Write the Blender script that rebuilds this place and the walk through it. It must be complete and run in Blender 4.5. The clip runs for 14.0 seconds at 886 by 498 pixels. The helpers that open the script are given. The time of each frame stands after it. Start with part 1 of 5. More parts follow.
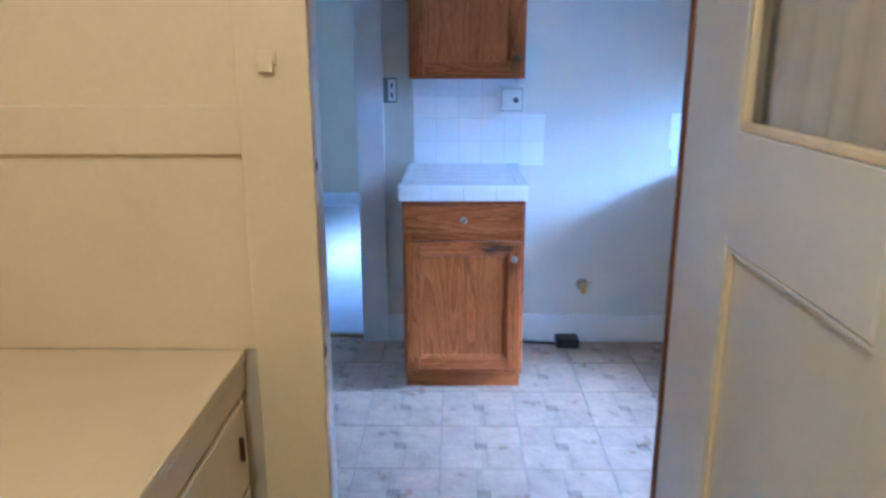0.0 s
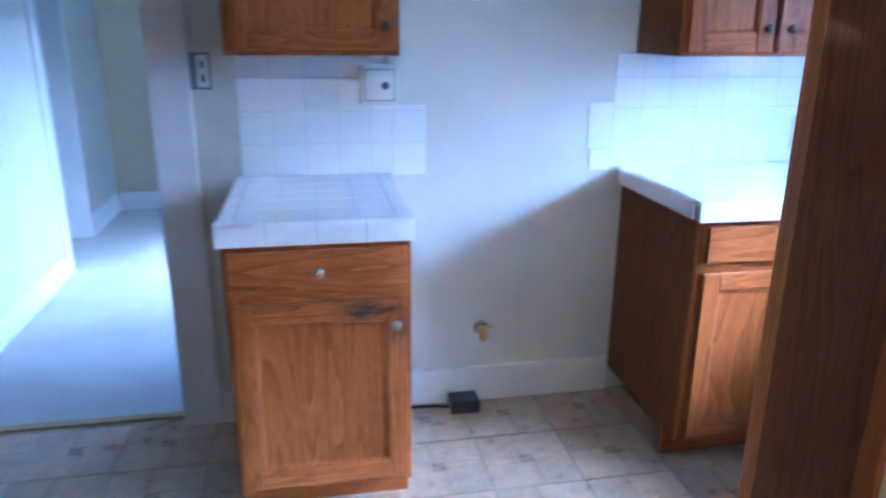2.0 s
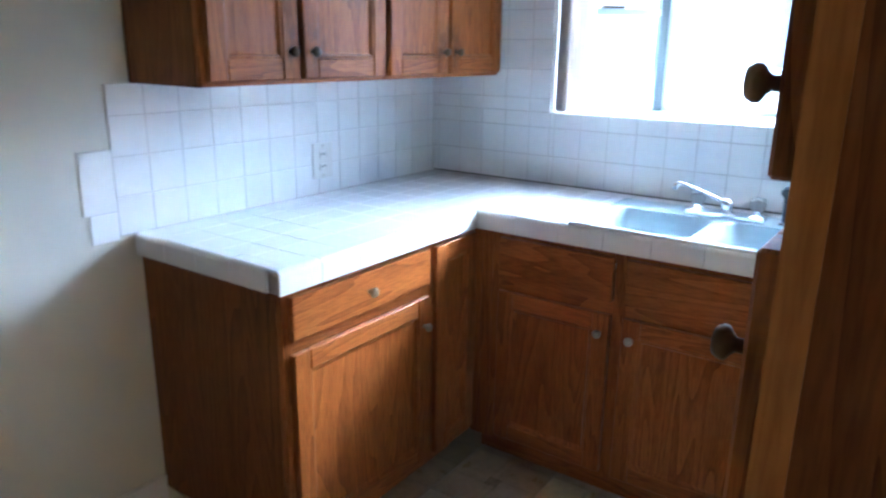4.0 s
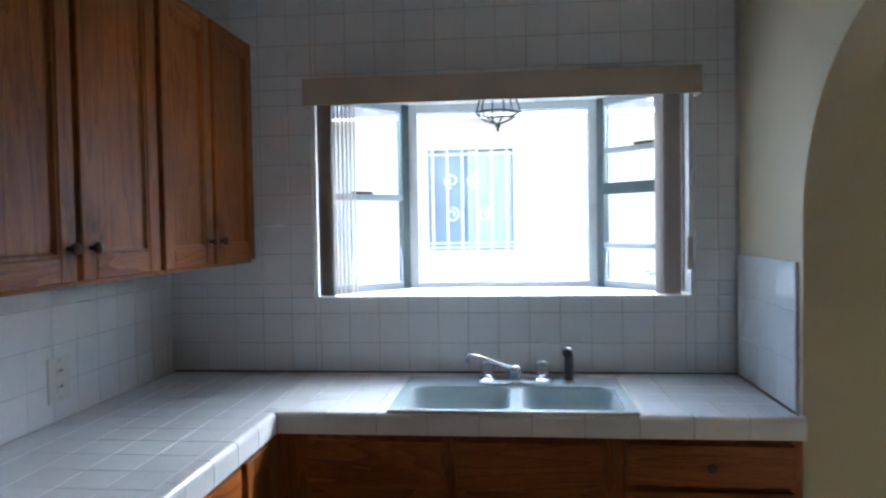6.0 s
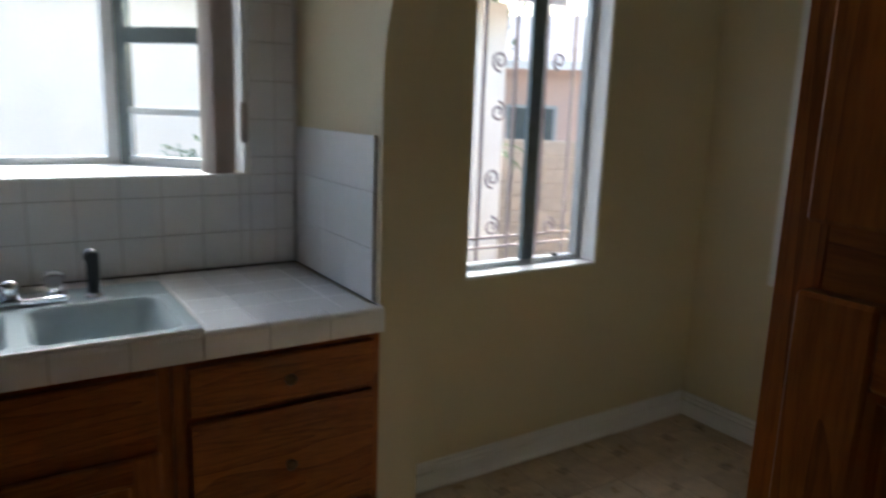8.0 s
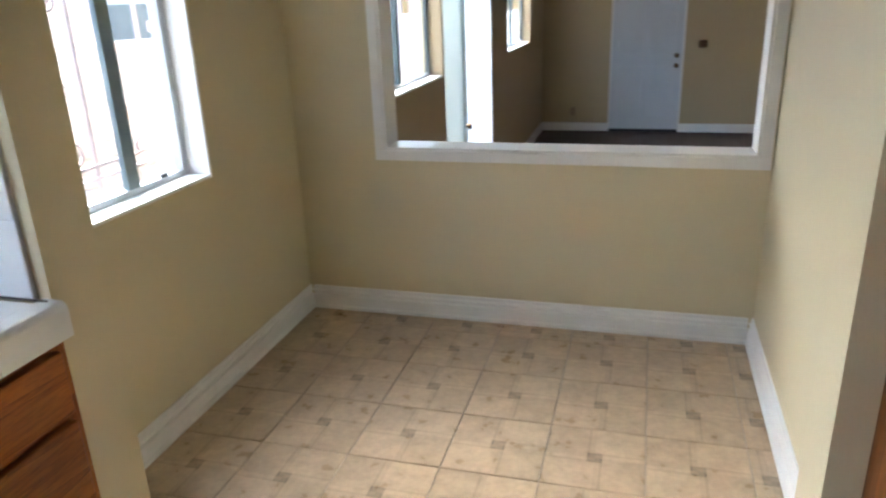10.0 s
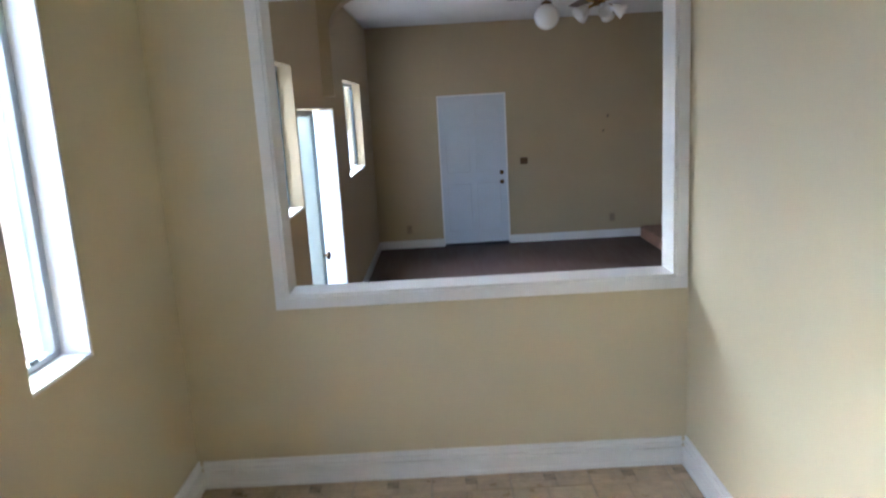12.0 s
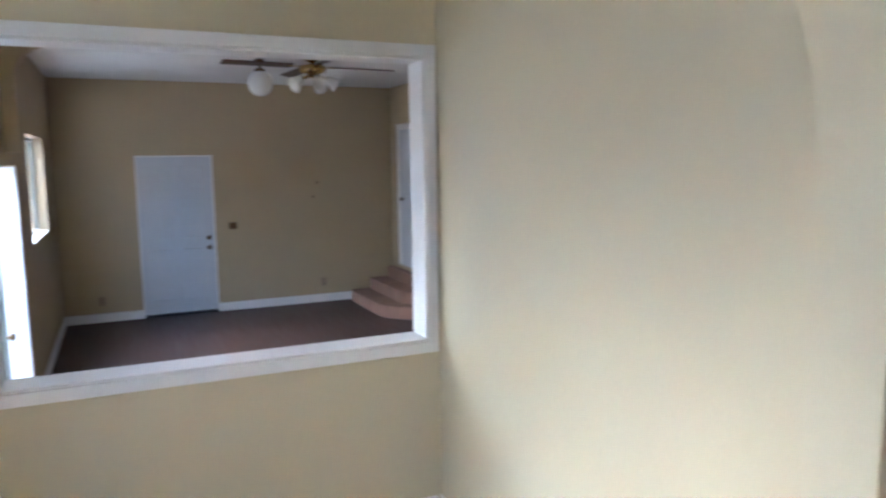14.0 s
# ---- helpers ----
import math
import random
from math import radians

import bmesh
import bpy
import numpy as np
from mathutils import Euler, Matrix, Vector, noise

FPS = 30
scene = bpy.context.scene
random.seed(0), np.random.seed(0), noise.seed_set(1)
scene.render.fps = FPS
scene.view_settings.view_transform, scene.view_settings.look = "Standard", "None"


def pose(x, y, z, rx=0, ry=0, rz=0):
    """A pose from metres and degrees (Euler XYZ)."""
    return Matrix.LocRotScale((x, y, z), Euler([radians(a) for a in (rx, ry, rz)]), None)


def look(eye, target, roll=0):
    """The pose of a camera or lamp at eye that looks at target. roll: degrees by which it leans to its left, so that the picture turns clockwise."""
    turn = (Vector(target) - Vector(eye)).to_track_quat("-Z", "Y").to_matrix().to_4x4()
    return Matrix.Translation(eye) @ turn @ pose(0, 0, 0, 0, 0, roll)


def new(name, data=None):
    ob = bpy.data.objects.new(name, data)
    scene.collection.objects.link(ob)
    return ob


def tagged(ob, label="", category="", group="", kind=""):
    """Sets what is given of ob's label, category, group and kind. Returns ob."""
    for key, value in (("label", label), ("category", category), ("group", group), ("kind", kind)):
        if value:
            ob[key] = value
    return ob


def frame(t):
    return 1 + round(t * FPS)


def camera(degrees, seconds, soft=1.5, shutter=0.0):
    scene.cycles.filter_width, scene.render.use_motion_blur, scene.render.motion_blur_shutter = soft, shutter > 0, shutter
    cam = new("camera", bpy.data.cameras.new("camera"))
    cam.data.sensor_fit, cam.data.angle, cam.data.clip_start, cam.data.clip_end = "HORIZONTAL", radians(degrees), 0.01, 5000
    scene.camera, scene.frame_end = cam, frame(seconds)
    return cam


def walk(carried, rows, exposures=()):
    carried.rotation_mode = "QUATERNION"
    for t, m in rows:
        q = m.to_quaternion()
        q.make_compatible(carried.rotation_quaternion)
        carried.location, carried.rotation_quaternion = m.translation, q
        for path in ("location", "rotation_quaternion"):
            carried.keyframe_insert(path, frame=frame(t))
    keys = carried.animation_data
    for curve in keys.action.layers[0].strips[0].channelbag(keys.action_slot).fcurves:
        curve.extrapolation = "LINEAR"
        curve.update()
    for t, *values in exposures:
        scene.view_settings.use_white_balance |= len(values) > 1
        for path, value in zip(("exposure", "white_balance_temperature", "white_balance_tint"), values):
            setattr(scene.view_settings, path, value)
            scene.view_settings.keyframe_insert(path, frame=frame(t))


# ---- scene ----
cam = camera(64.0, 14.0, soft=2.3, shutter=0.5)
PATH = [
    (0, (0.430, 0.575, 1.412), (0.394, 2.506, 0.891), -0.2),
    (0.5, (0.483, 0.856, 1.421), (0.325, 2.791, 0.944), -0.1),
    (1, (0.482, 1.083, 1.402), (0.424, 3.017, 0.892), 0.8),
    (1.5, (0.466, 1.349, 1.402), (0.526, 3.281, 0.888), -1.2),
    (2, (0.453, 1.553, 1.404), (0.81, 3.43, 0.808), 0.5),
    (2.5, (0.476, 1.789, 1.384), (1.146, 3.6, 0.864), 1.3),
    (3, (0.514, 1.929, 1.391), (1.565, 3.525, 0.803), 2.7),
    (3.2, (0.506, 2.006, 1.396), (1.721, 3.481, 0.807), 2.7),
    (5.3, (0.545, 2.604, 1.459), (2.462, 3.115, 1.21), -1.9),
    (5.5, (0.512, 2.702, 1.449), (2.475, 3.051, 1.295), -2.1),
    (6, (0.463, 2.713, 1.446), (2.451, 2.917, 1.382), -0.9),
    (6.5, (0.458, 2.721, 1.449), (2.454, 2.678, 1.331), -0.7),
    (7, (0.607, 2.675, 1.475), (2.554, 2.355, 1.149), 0.3),
    (7.5, (0.805, 2.711, 1.434), (2.646, 2.006, 1.1), 0.2),
    (8, (0.948, 2.746, 1.413), (2.59, 1.676, 1.012), 2.0),
    (8.5, (1.091, 2.833, 1.422), (2.426, 1.439, 0.9), 1.5),
    (9, (1.214, 2.854, 1.395), (2.256, 1.252, 0.804), 3.4),
    (9.2, (1.282, 2.826, 1.368), (2.213, 1.171, 0.741), 1.5),
    (11.3, (1.805, 2.77, 1.385), (1.914, 0.903, 0.676), -0.4),
    (11.5, (1.835, 2.742, 1.403), (1.92, 0.838, 0.799), -0.5),
    (12, (1.965, 2.599, 1.429), (1.98, 0.638, 1.036), -3.3),
    (12.5, (2.059, 2.544, 1.461), (1.936, 0.576, 1.127), -1.0),
    (13, (2.16, 2.496, 1.476), (1.859, 0.538, 1.204), -1.6),
    (13.5, (2.193, 2.502, 1.476), (1.659, 0.592, 1.217), -1.2),
    (14, (2.19, 2.532, 1.465), (1.372, 0.724, 1.217), -0.75),
]
EXPOSURES = [(0.0, 5.05, 3300, 11), (1.5, 5.0, 3300, 14), (2.5, 5.0, 3800, 9), (3.2, 4.9, 4000, 5), (5.3, 3.45, 4480, 5), (6.5, 2.5, 5000, 6), (7.0, 2.3, 5300, 8), (8.1, 2.2, 5450, 6), (8.6, 2.8, 5450, 6),
             (9.2, 3.5, 5500, 6), (11.5, 4.05, 5000, 7), (12.5, 4.1, 4900, 7), (14.0, 4.2, 4850, 10)]
walk(cam, [(t, look(eye, target, roll)) for t, eye, target, roll in PATH], EXPOSURES)

# ---- light ----
world = bpy.data.worlds.new("overcast_sky")
scene.world = world
world.use_nodes = True
wn = world.node_tree.nodes
sky = wn.new("ShaderNodeTexSky")
sky.sky_type, sky.sun_disc = "NISHITA", False
sky.sun_elevation, sky.sun_rotation = radians(43), radians(112)
sky.dust_density, sky.air_density, sky.ozone_density = 5.0, 1.5, 1.0
world.node_tree.links.new(sky.outputs[0], wn["Background"].inputs[0])
wn["Background"].inputs[1].default_value = 0.15
sun = new("sun", bpy.data.lights.new("sun", "SUN"))
sun.data.energy, sun.data.angle, sun.data.color = 0.75, radians(62), (1.0, 0.98, 0.95)
sun.matrix_world = look((12.47, -1.75, 9.33), (3.2, 2.0, 0))


# Unseen warm lamp added for the pantry's yellow light; its position is invented.
pantry_added_lamp = new("added_pantry_light", bpy.data.lights.new("added_pantry_light", "POINT"))
pantry_added_lamp.data.energy, pantry_added_lamp.data.color, pantry_added_lamp.data.shadow_soft_size = 0.97, (1.0, 0.68, 0.28), 0.08
pantry_added_lamp.location = (0.12, 0.35, 2.33)

# ---- materials ----
def mat(name, color, rough=0.5, metal=0.0, var=0.08, scale=4.0, bump=0.05, fine=120.0, rvar=0.1, stretch=(1, 1, 1), coat=0.0, glow=None):
    """A surface with two scales of variation and a fine relief."""
    m = bpy.data.materials.new(name)
    m.use_nodes = True
    n, l = m.node_tree.nodes, m.node_tree.links
    p = n["Principled BSDF"]
    p.inputs["Metallic"].default_value = metal
    p.inputs["Coat Weight"].default_value = coat
    tc, info = n.new("ShaderNodeTexCoord"), n.new("ShaderNodeObjectInfo")
    mp = n.new("ShaderNodeMapping")
    mp.inputs["Scale"].default_value = stretch
    add = n.new("ShaderNodeVectorMath")
    mul = n.new("ShaderNodeMath")
    mul.operation, mul.inputs[1].default_value = "MULTIPLY", 37.0
    l.new(info.outputs["Random"], mul.inputs[0])
    l.new(tc.outputs["Object"], add.inputs[0])
    l.new(mul.outputs[0], add.inputs[1])
    l.new(add.outputs[0], mp.inputs[0])
    big, small = n.new("ShaderNodeTexNoise"), n.new("ShaderNodeTexNoise")
    big.inputs["Scale"].default_value, big.inputs["Detail"].default_value = scale, 4
    small.inputs["Scale"].default_value, small.inputs["Detail"].default_value = fine, 3
    for t in (big, small):
        l.new(mp.outputs[0], t.inputs["Vector"])
    mix = n.new("ShaderNodeMix")
    mix.data_type = "RGBA"
    mix.inputs["A"].default_value = (*[c * (1 - var) for c in color], 1)
    mix.inputs["B"].default_value = (*[min(1, c * (1 + var)) for c in color], 1)
    avg = n.new("ShaderNodeMath")
    avg.operation = "MULTIPLY_ADD"
    avg.inputs[1].default_value = 0.35
    sc = n.new("ShaderNodeMath")
    sc.operation, sc.inputs[1].default_value = "MULTIPLY", 0.65
    l.new(big.outputs[0], sc.inputs[0])
    l.new(small.outputs[0], avg.inputs[0])
    l.new(sc.outputs[0], avg.inputs[2])
    ramp = n.new("ShaderNodeMapRange")
    ramp.inputs[1].default_value, ramp.inputs[2].default_value = 0.3, 0.7
    l.new(avg.outputs[0], ramp.inputs[0])
    l.new(ramp.outputs[0], mix.inputs["Factor"])
    l.new(mix.outputs["Result"], p.inputs["Base Color"])
    rr = n.new("ShaderNodeMapRange")
    rr.inputs[3].default_value, rr.inputs[4].default_value = max(0.02, rough - rvar), min(1, rough + rvar)
    l.new(big.outputs[0], rr.inputs[0])
    l.new(rr.outputs[0], p.inputs["Roughness"])
    if bump:
        b = n.new("ShaderNodeBump")
        b.inputs["Strength"].default_value, b.inputs["Distance"].default_value = bump, 0.002
        l.new(small.outputs[0], b.inputs["Height"])
        l.new(b.outputs[0], p.inputs["Normal"])
    if glow:
        p.inputs["Emission Color"].default_value, p.inputs["Emission Strength"].default_value = (*glow[0], 1), glow[1]
    return m


def wood(name, dark, light, axis, rough=0.38, rings=7.0):
    """Oak: long cathedral grain and pores along one axis of the object."""
    m = mat(name, light, rough, 0, 0.1, 3.0, 0, 90)
    n, l = m.node_tree.nodes, m.node_tree.links
    p = n["Principled BSDF"]
    p.inputs["Specular IOR Level"].default_value = 0.22
    mp = [x for x in n if x.type == "MAPPING"][0]
    mp2 = n.new("ShaderNodeMapping")
    l.new(mp.inputs[0].links[0].from_socket, mp2.inputs[0])
    s = [1.0, 1.0, 1.0]
    s["xyz".index(axis)] = 0.09
    mp2.inputs["Scale"].default_value = s
    warp = n.new("ShaderNodeTexNoise")
    warp.inputs["Scale"].default_value, warp.inputs["Detail"].default_value, warp.inputs["Distortion"].default_value = rings, 2, 0.6
    l.new(mp2.outputs[0], warp.inputs["Vector"])
    w = n.new("ShaderNodeMath")
    w.operation, w.inputs[1].default_value = "MULTIPLY", 15.0
    l.new(warp.outputs[0], w.inputs[0])
    fr = n.new("ShaderNodeMath")
    fr.operation = "FRACT"
    l.new(w.outputs[0], fr.inputs[0])
    pores = n.new("ShaderNodeTexNoise")
    pores.inputs["Scale"].default_value, pores.inputs["Detail"].default_value = 260, 2
    l.new(mp2.outputs[0], pores.inputs["Vector"])
    pm = n.new("ShaderNodeMapRange")
    pm.inputs[1].default_value, pm.inputs[2].default_value = 0.35, 0.6
    l.new(pores.outputs[0], pm.inputs[0])
    pw = n.new("ShaderNodeMath")
    pw.operation, pw.inputs[1].default_value = "POWER", 0.5
    l.new(fr.outputs[0], pw.inputs[0])
    f = n.new("ShaderNodeMath")
    f.operation, f.inputs[1].default_value = "MULTIPLY_ADD", 0.65
    l.new(pw.outputs[0], f.inputs[0])
    h = n.new("ShaderNodeMath")
    h.operation, h.inputs[1].default_value = "MULTIPLY", 0.35
    l.new(pm.outputs[0], h.inputs[0])
    l.new(h.outputs[0], f.inputs[2])
    mix = [x for x in n if x.type == "MIX"][0]
    mix2 = n.new("ShaderNodeMix")
    mix2.data_type = "RGBA"
    mix2.inputs["A"].default_value = (*dark, 1)
    l.new(mix.outputs["Result"], mix2.inputs["B"])
    l.new(f.outputs[0], mix2.inputs["Factor"])
    l.new(mix2.outputs["Result"], p.inputs["Base Color"])
    b = n.new("ShaderNodeBump")
    b.inputs["Strength"].default_value, b.inputs["Distance"].default_value = 0.12, 0.001
    l.new(pm.outputs[0], b.inputs["Height"])
    l.new(b.outputs[0], p.inputs["Normal"])
    return m


def glass(name, tint=(1, 1, 1), rough=0.0):
    m = bpy.data.materials.new(name)
    m.use_nodes = True
    p = m.node_tree.nodes["Principled BSDF"]
    p.inputs["Base Color"].default_value = (*tint, 1)
    p.inputs["Transmission Weight"].default_value, p.inputs["Roughness"].default_value, p.inputs["IOR"].default_value = 1.0, rough, 1.2
    return m


def vinyl_floor(name):
    """Printed vinyl tile: mottled beige-grey stone with a dark square inset in the middle and soft pinwheel joints."""
    m = mat(name, (0.48, 0.36, 0.235), 0.30, 0, 0.20, 16.0, 0.05, 55, 0.08)
    n, l = m.node_tree.nodes, m.node_tree.links
    p = n["Principled BSDF"]
    tc = [x for x in n if x.type == "TEX_COORD"][0]
    sep = n.new("ShaderNodeSeparateXYZ")
    l.new(tc.outputs["Object"], sep.inputs[0])

    def op(kind, a, b=None, c=None):
        k = n.new("ShaderNodeMath")
        k.operation = kind
        for sock, v in zip(k.inputs, (a, b, c)):
            if v is None:
                continue
            if isinstance(v, (int, float)):
                sock.default_value = v
            else:
                l.new(v, sock)
        return k.outputs[0]

    x, y = sep.outputs[0], sep.outputs[1]
    ax, ay = op("ABSOLUTE", x), op("ABSOLUTE", y)
    square = op("LESS_THAN", op("MAXIMUM", ax, ay), 0.023)
    # pinwheel joints: each arm is set off to one side of the inset
    east = op("MULTIPLY", op("GREATER_THAN", x, 0.0), op("LESS_THAN", op("ABSOLUTE", op("SUBTRACT", y, 0.02)), 0.004))
    west = op("MULTIPLY", op("LESS_THAN", x, 0.0), op("LESS_THAN", op("ABSOLUTE", op("ADD", y, 0.02)), 0.004))
    north = op("MULTIPLY", op("GREATER_THAN", y, 0.0), op("LESS_THAN", op("ABSOLUTE", op("ADD", x, 0.02)), 0.004))
    south = op("MULTIPLY", op("LESS_THAN", y, 0.0), op("LESS_THAN", op("ABSOLUTE", op("SUBTRACT", x, 0.02)), 0.004))
    rim = op("GREATER_THAN", op("MAXIMUM", ax, ay), 0.1465)
    joints = op("MINIMUM", op("ADD", op("ADD", op("ADD", east, west), op("ADD", north, south)), rim), 1.0)
    # patches of different stone in the quarters
    quarter = op("MULTIPLY", op("SIGN", x), op("SIGN", y))
    tone = op("MULTIPLY_ADD", quarter, 0.05, 1.0)
    dark = op("SUBTRACT", tone, op("MULTIPLY_ADD", square, 0.34, op("MULTIPLY", joints, 0.13)))
    src = p.inputs["Base Color"].links[0].from_socket
    sc = n.new("ShaderNodeVectorMath")
    sc.operation = "SCALE"
    l.new(src, sc.inputs[0])
    l.new(dark, sc.inputs["Scale"])
    l.new(sc.outputs[0], p.inputs["Base Color"])
    return m


CREAM = mat("cream_wall_paint", (0.64, 0.56, 0.37), 0.55, 0, 0.04, 1.5, 0.12, 260)
PALE = mat("pale_kitchen_wall_paint", (0.66, 0.64, 0.56), 0.42, 0, 0.04, 1.5, 0.12, 260)
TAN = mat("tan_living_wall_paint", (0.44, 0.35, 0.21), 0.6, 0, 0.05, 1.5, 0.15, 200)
CEIL = mat("white_ceiling_paint", (0.75, 0.74, 0.71), 0.8, 0, 0.04, 2, 0.4, 90)
TRIM = mat("white_trim_paint", (0.81, 0.80, 0.78), 0.35, 0, 0.05, 6, 0.06, 90)
PANTRY = mat("cream_enamel_paint", (0.72, 0.58, 0.31), 0.35, 0, 0.05, 4, 0.08, 70)
DOORPAINT = mat("cream_door_paint", (0.66, 0.61, 0.50), 0.35, 0, 0.05, 4, 0.08, 70)
WHITEDOOR = mat("white_door_paint", (0.56, 0.59, 0.63), 0.4, 0, 0.04, 4, 0.05, 70)
OAK_D, OAK_L = (0.135, 0.036, 0.006), (0.385, 0.124, 0.019)
OAKZ = wood("oak_upright_grain", OAK_D, OAK_L, "z")
OAKX = wood("oak_level_grain", OAK_D, OAK_L, "x")
# Darker side veneer; its tone also takes in the shade on these sides.
OAKSIDE = wood("oak_veneer_shaded_side", (0.08, 0.027, 0.006), (0.205, 0.074, 0.014), "z", 0.62)
# Lighter oak of the front edge, with its window light put into the colour.
OAKEDGE = wood("oak_lit_edge", (0.24, 0.095, 0.015), (0.42, 0.18, 0.035), "z", 0.5)
DARKGAP = mat("dark_shadow_gap", (0.03, 0.02, 0.015), 0.8)
TILE = mat("white_glazed_tile", (0.85, 0.85, 0.84), 0.18, 0, 0.035, 2, 0.015, 30, 0.06)
GROUT = mat("grey_grout", (0.56, 0.55, 0.52), 0.85, 0, 0.2, 12, 0.3, 200)
VINYL = vinyl_floor("printed_vinyl_tile")
GROOVE = mat("dark_vinyl_joint", (0.36, 0.30, 0.235), 0.6, 0, 0.15, 10)
CARPET = mat("pale_grey_carpet", (0.50, 0.49, 0.46), 0.95, 0, 0.12, 3, 0.9, 420)
BROWNCARPET = mat("brown_stair_carpet", (0.25, 0.145, 0.10), 0.95, 0, 0.2, 5, 0.9, 400)
DARKFLOOR = mat("dark_brown_laminate", (0.052, 0.026, 0.020), 0.5, 0, 0.25, 3, 0.05, 60, 0.1, (6, 0.6, 1))
CHROME = mat("chrome", (0.62, 0.63, 0.66), 0.1, 1.0, 0.02, 8, 0, 80, 0.04)
BRASS = mat("aged_brass", (0.52, 0.37, 0.15), 0.32, 1.0, 0.2, 30, 0.05, 200)
NICKEL = mat("worn_nickel", (0.40, 0.35, 0.28), 0.3, 1.0, 0.15, 30, 0.05, 200)
BRONZE = mat("dark_bronze", (0.12, 0.075, 0.04), 0.4, 0.9, 0.25, 30, 0.05, 200)
ALU = mat("grey_aluminium", (0.42, 0.44, 0.45), 0.45, 0.6, 0.1, 10, 0.05, 200)
SASH = mat("blue_grey_sash", (0.17, 0.215, 0.24), 0.45, 0.3, 0.1, 10, 0.05, 200)
DARKALU = mat("dark_aluminium", (0.10, 0.12, 0.12), 0.5, 0.4, 0.15, 10, 0.05, 200)
WHITEALU = mat("white_window_frame", (0.62, 0.64, 0.64), 0.45, 0, 0.06, 10, 0.05, 100)
IRON = mat("painted_iron", (0.36, 0.29, 0.28), 0.55, 0.2, 0.2, 30, 0.1, 200)
WHITEIRON = mat("white_painted_iron", (0.8, 0.8, 0.8), 0.5, 0, 0.08, 30, 0.1, 200)
ENAMEL = mat("blue_grey_sink_enamel", (0.46, 0.53, 0.55), 0.16, 0, 0.05, 5, 0.02, 60, 0.05)
BLACK = mat("black_plastic", (0.015, 0.016, 0.018), 0.35, 0, 0.1)
PLASTIC = mat("white_plastic", (0.72, 0.71, 0.67), 0.35, 0, 0.04)
ACRYLIC = glass("clear_acrylic", (0.95, 0.97, 1.0), 0.08)
CLEAR = glass("window_glass")
FROST = glass("door_glass", (0.95, 0.93, 0.86), 0.12)
BLIND = mat("taupe_vinyl_blind", (0.50, 0.43, 0.37), 0.5, 0, 0.06, 5, 0.1, 150)
_n, _l = BLIND.node_tree.nodes, BLIND.node_tree.links
_t, _m = _n.new("ShaderNodeBsdfTranslucent"), _n.new("ShaderNodeMixShader")
_t.inputs["Color"].default_value, _m.inputs[0].default_value = (0.50, 0.44, 0.38, 1), 0.4
_l.new(_n["Principled BSDF"].outputs[0], _m.inputs[1])
_l.new(_t.outputs[0], _m.inputs[2])
_l.new(_m.outputs[0], _n["Material Output"].inputs[0])
VALANCE = mat("beige_valance_fabric", (0.52, 0.42, 0.31), 0.7, 0, 0.06, 6, 0.3, 300)
STUCCO = mat("pale_stucco", (0.80, 0.74, 0.67), 0.9, 0, 0.08, 1.2, 0.8, 60)
PINK = mat("pink_stucco", (0.62, 0.46, 0.38), 0.9, 0, 0.08, 1.2, 0.8, 60)
ROOF = mat("pale_roof_tile", (0.40, 0.35, 0.33), 0.9, 0, 0.25, 8, 0.6, 60)
BLOCK = mat("tan_block", (0.50, 0.42, 0.33), 0.9, 0, 0.15, 5, 0.5, 60)
CONCRETE = mat("pale_concrete", (0.48, 0.46, 0.43), 0.9, 0, 0.15, 1.5, 0.4, 60)
GRASS = mat("lawn_green", (0.07, 0.12, 0.03), 0.9, 0, 0.4, 8, 0.8, 120)
LEAF = mat("leaf_green", (0.09, 0.16, 0.045), 0.6, 0, 0.3, 20, 0.1, 60)
GOLD = mat("polished_brass_fan", (0.60, 0.42, 0.16), 0.22, 1.0, 0.1, 20)
WALNUT = wood("dark_fan_blade", (0.035, 0.016, 0.008), (0.10, 0.05, 0.026), "x")
OPAL = mat("opal_glass", (0.80, 0.78, 0.72), 0.2, 0, 0.03)
SCREEN = glass("rippled_door_glass", (0.46, 0.50, 0.46), 0.4)
WEATHERED = mat("weathered_pinkish_boards", (0.48, 0.38, 0.33), 0.85, 0, 0.15, 3, 0.4, 60)
TANPLATE = mat("tan_wall_plate", (0.30, 0.23, 0.15), 0.45, 0, 0.06)
CAULK = mat("dark_old_caulk", (0.10, 0.085, 0.07), 0.7, 0, 0.3, 25)
YELLOW = mat("yellow_valve_body", (0.55, 0.36, 0.05), 0.4, 0, 0.1)
THRESH = mat("brass_threshold", (0.42, 0.33, 0.16), 0.4, 0.7, 0.2, 20)
PALECLOTH = mat("pale_blue_grey_cloth", (0.62, 0.65, 0.68), 0.8, 0, 0.06, 8, 0.2, 200)
CURTAIN = mat("sheer_curtain", (0.72, 0.64, 0.50), 0.8, 0, 0.06, 8, 0.2, 200)


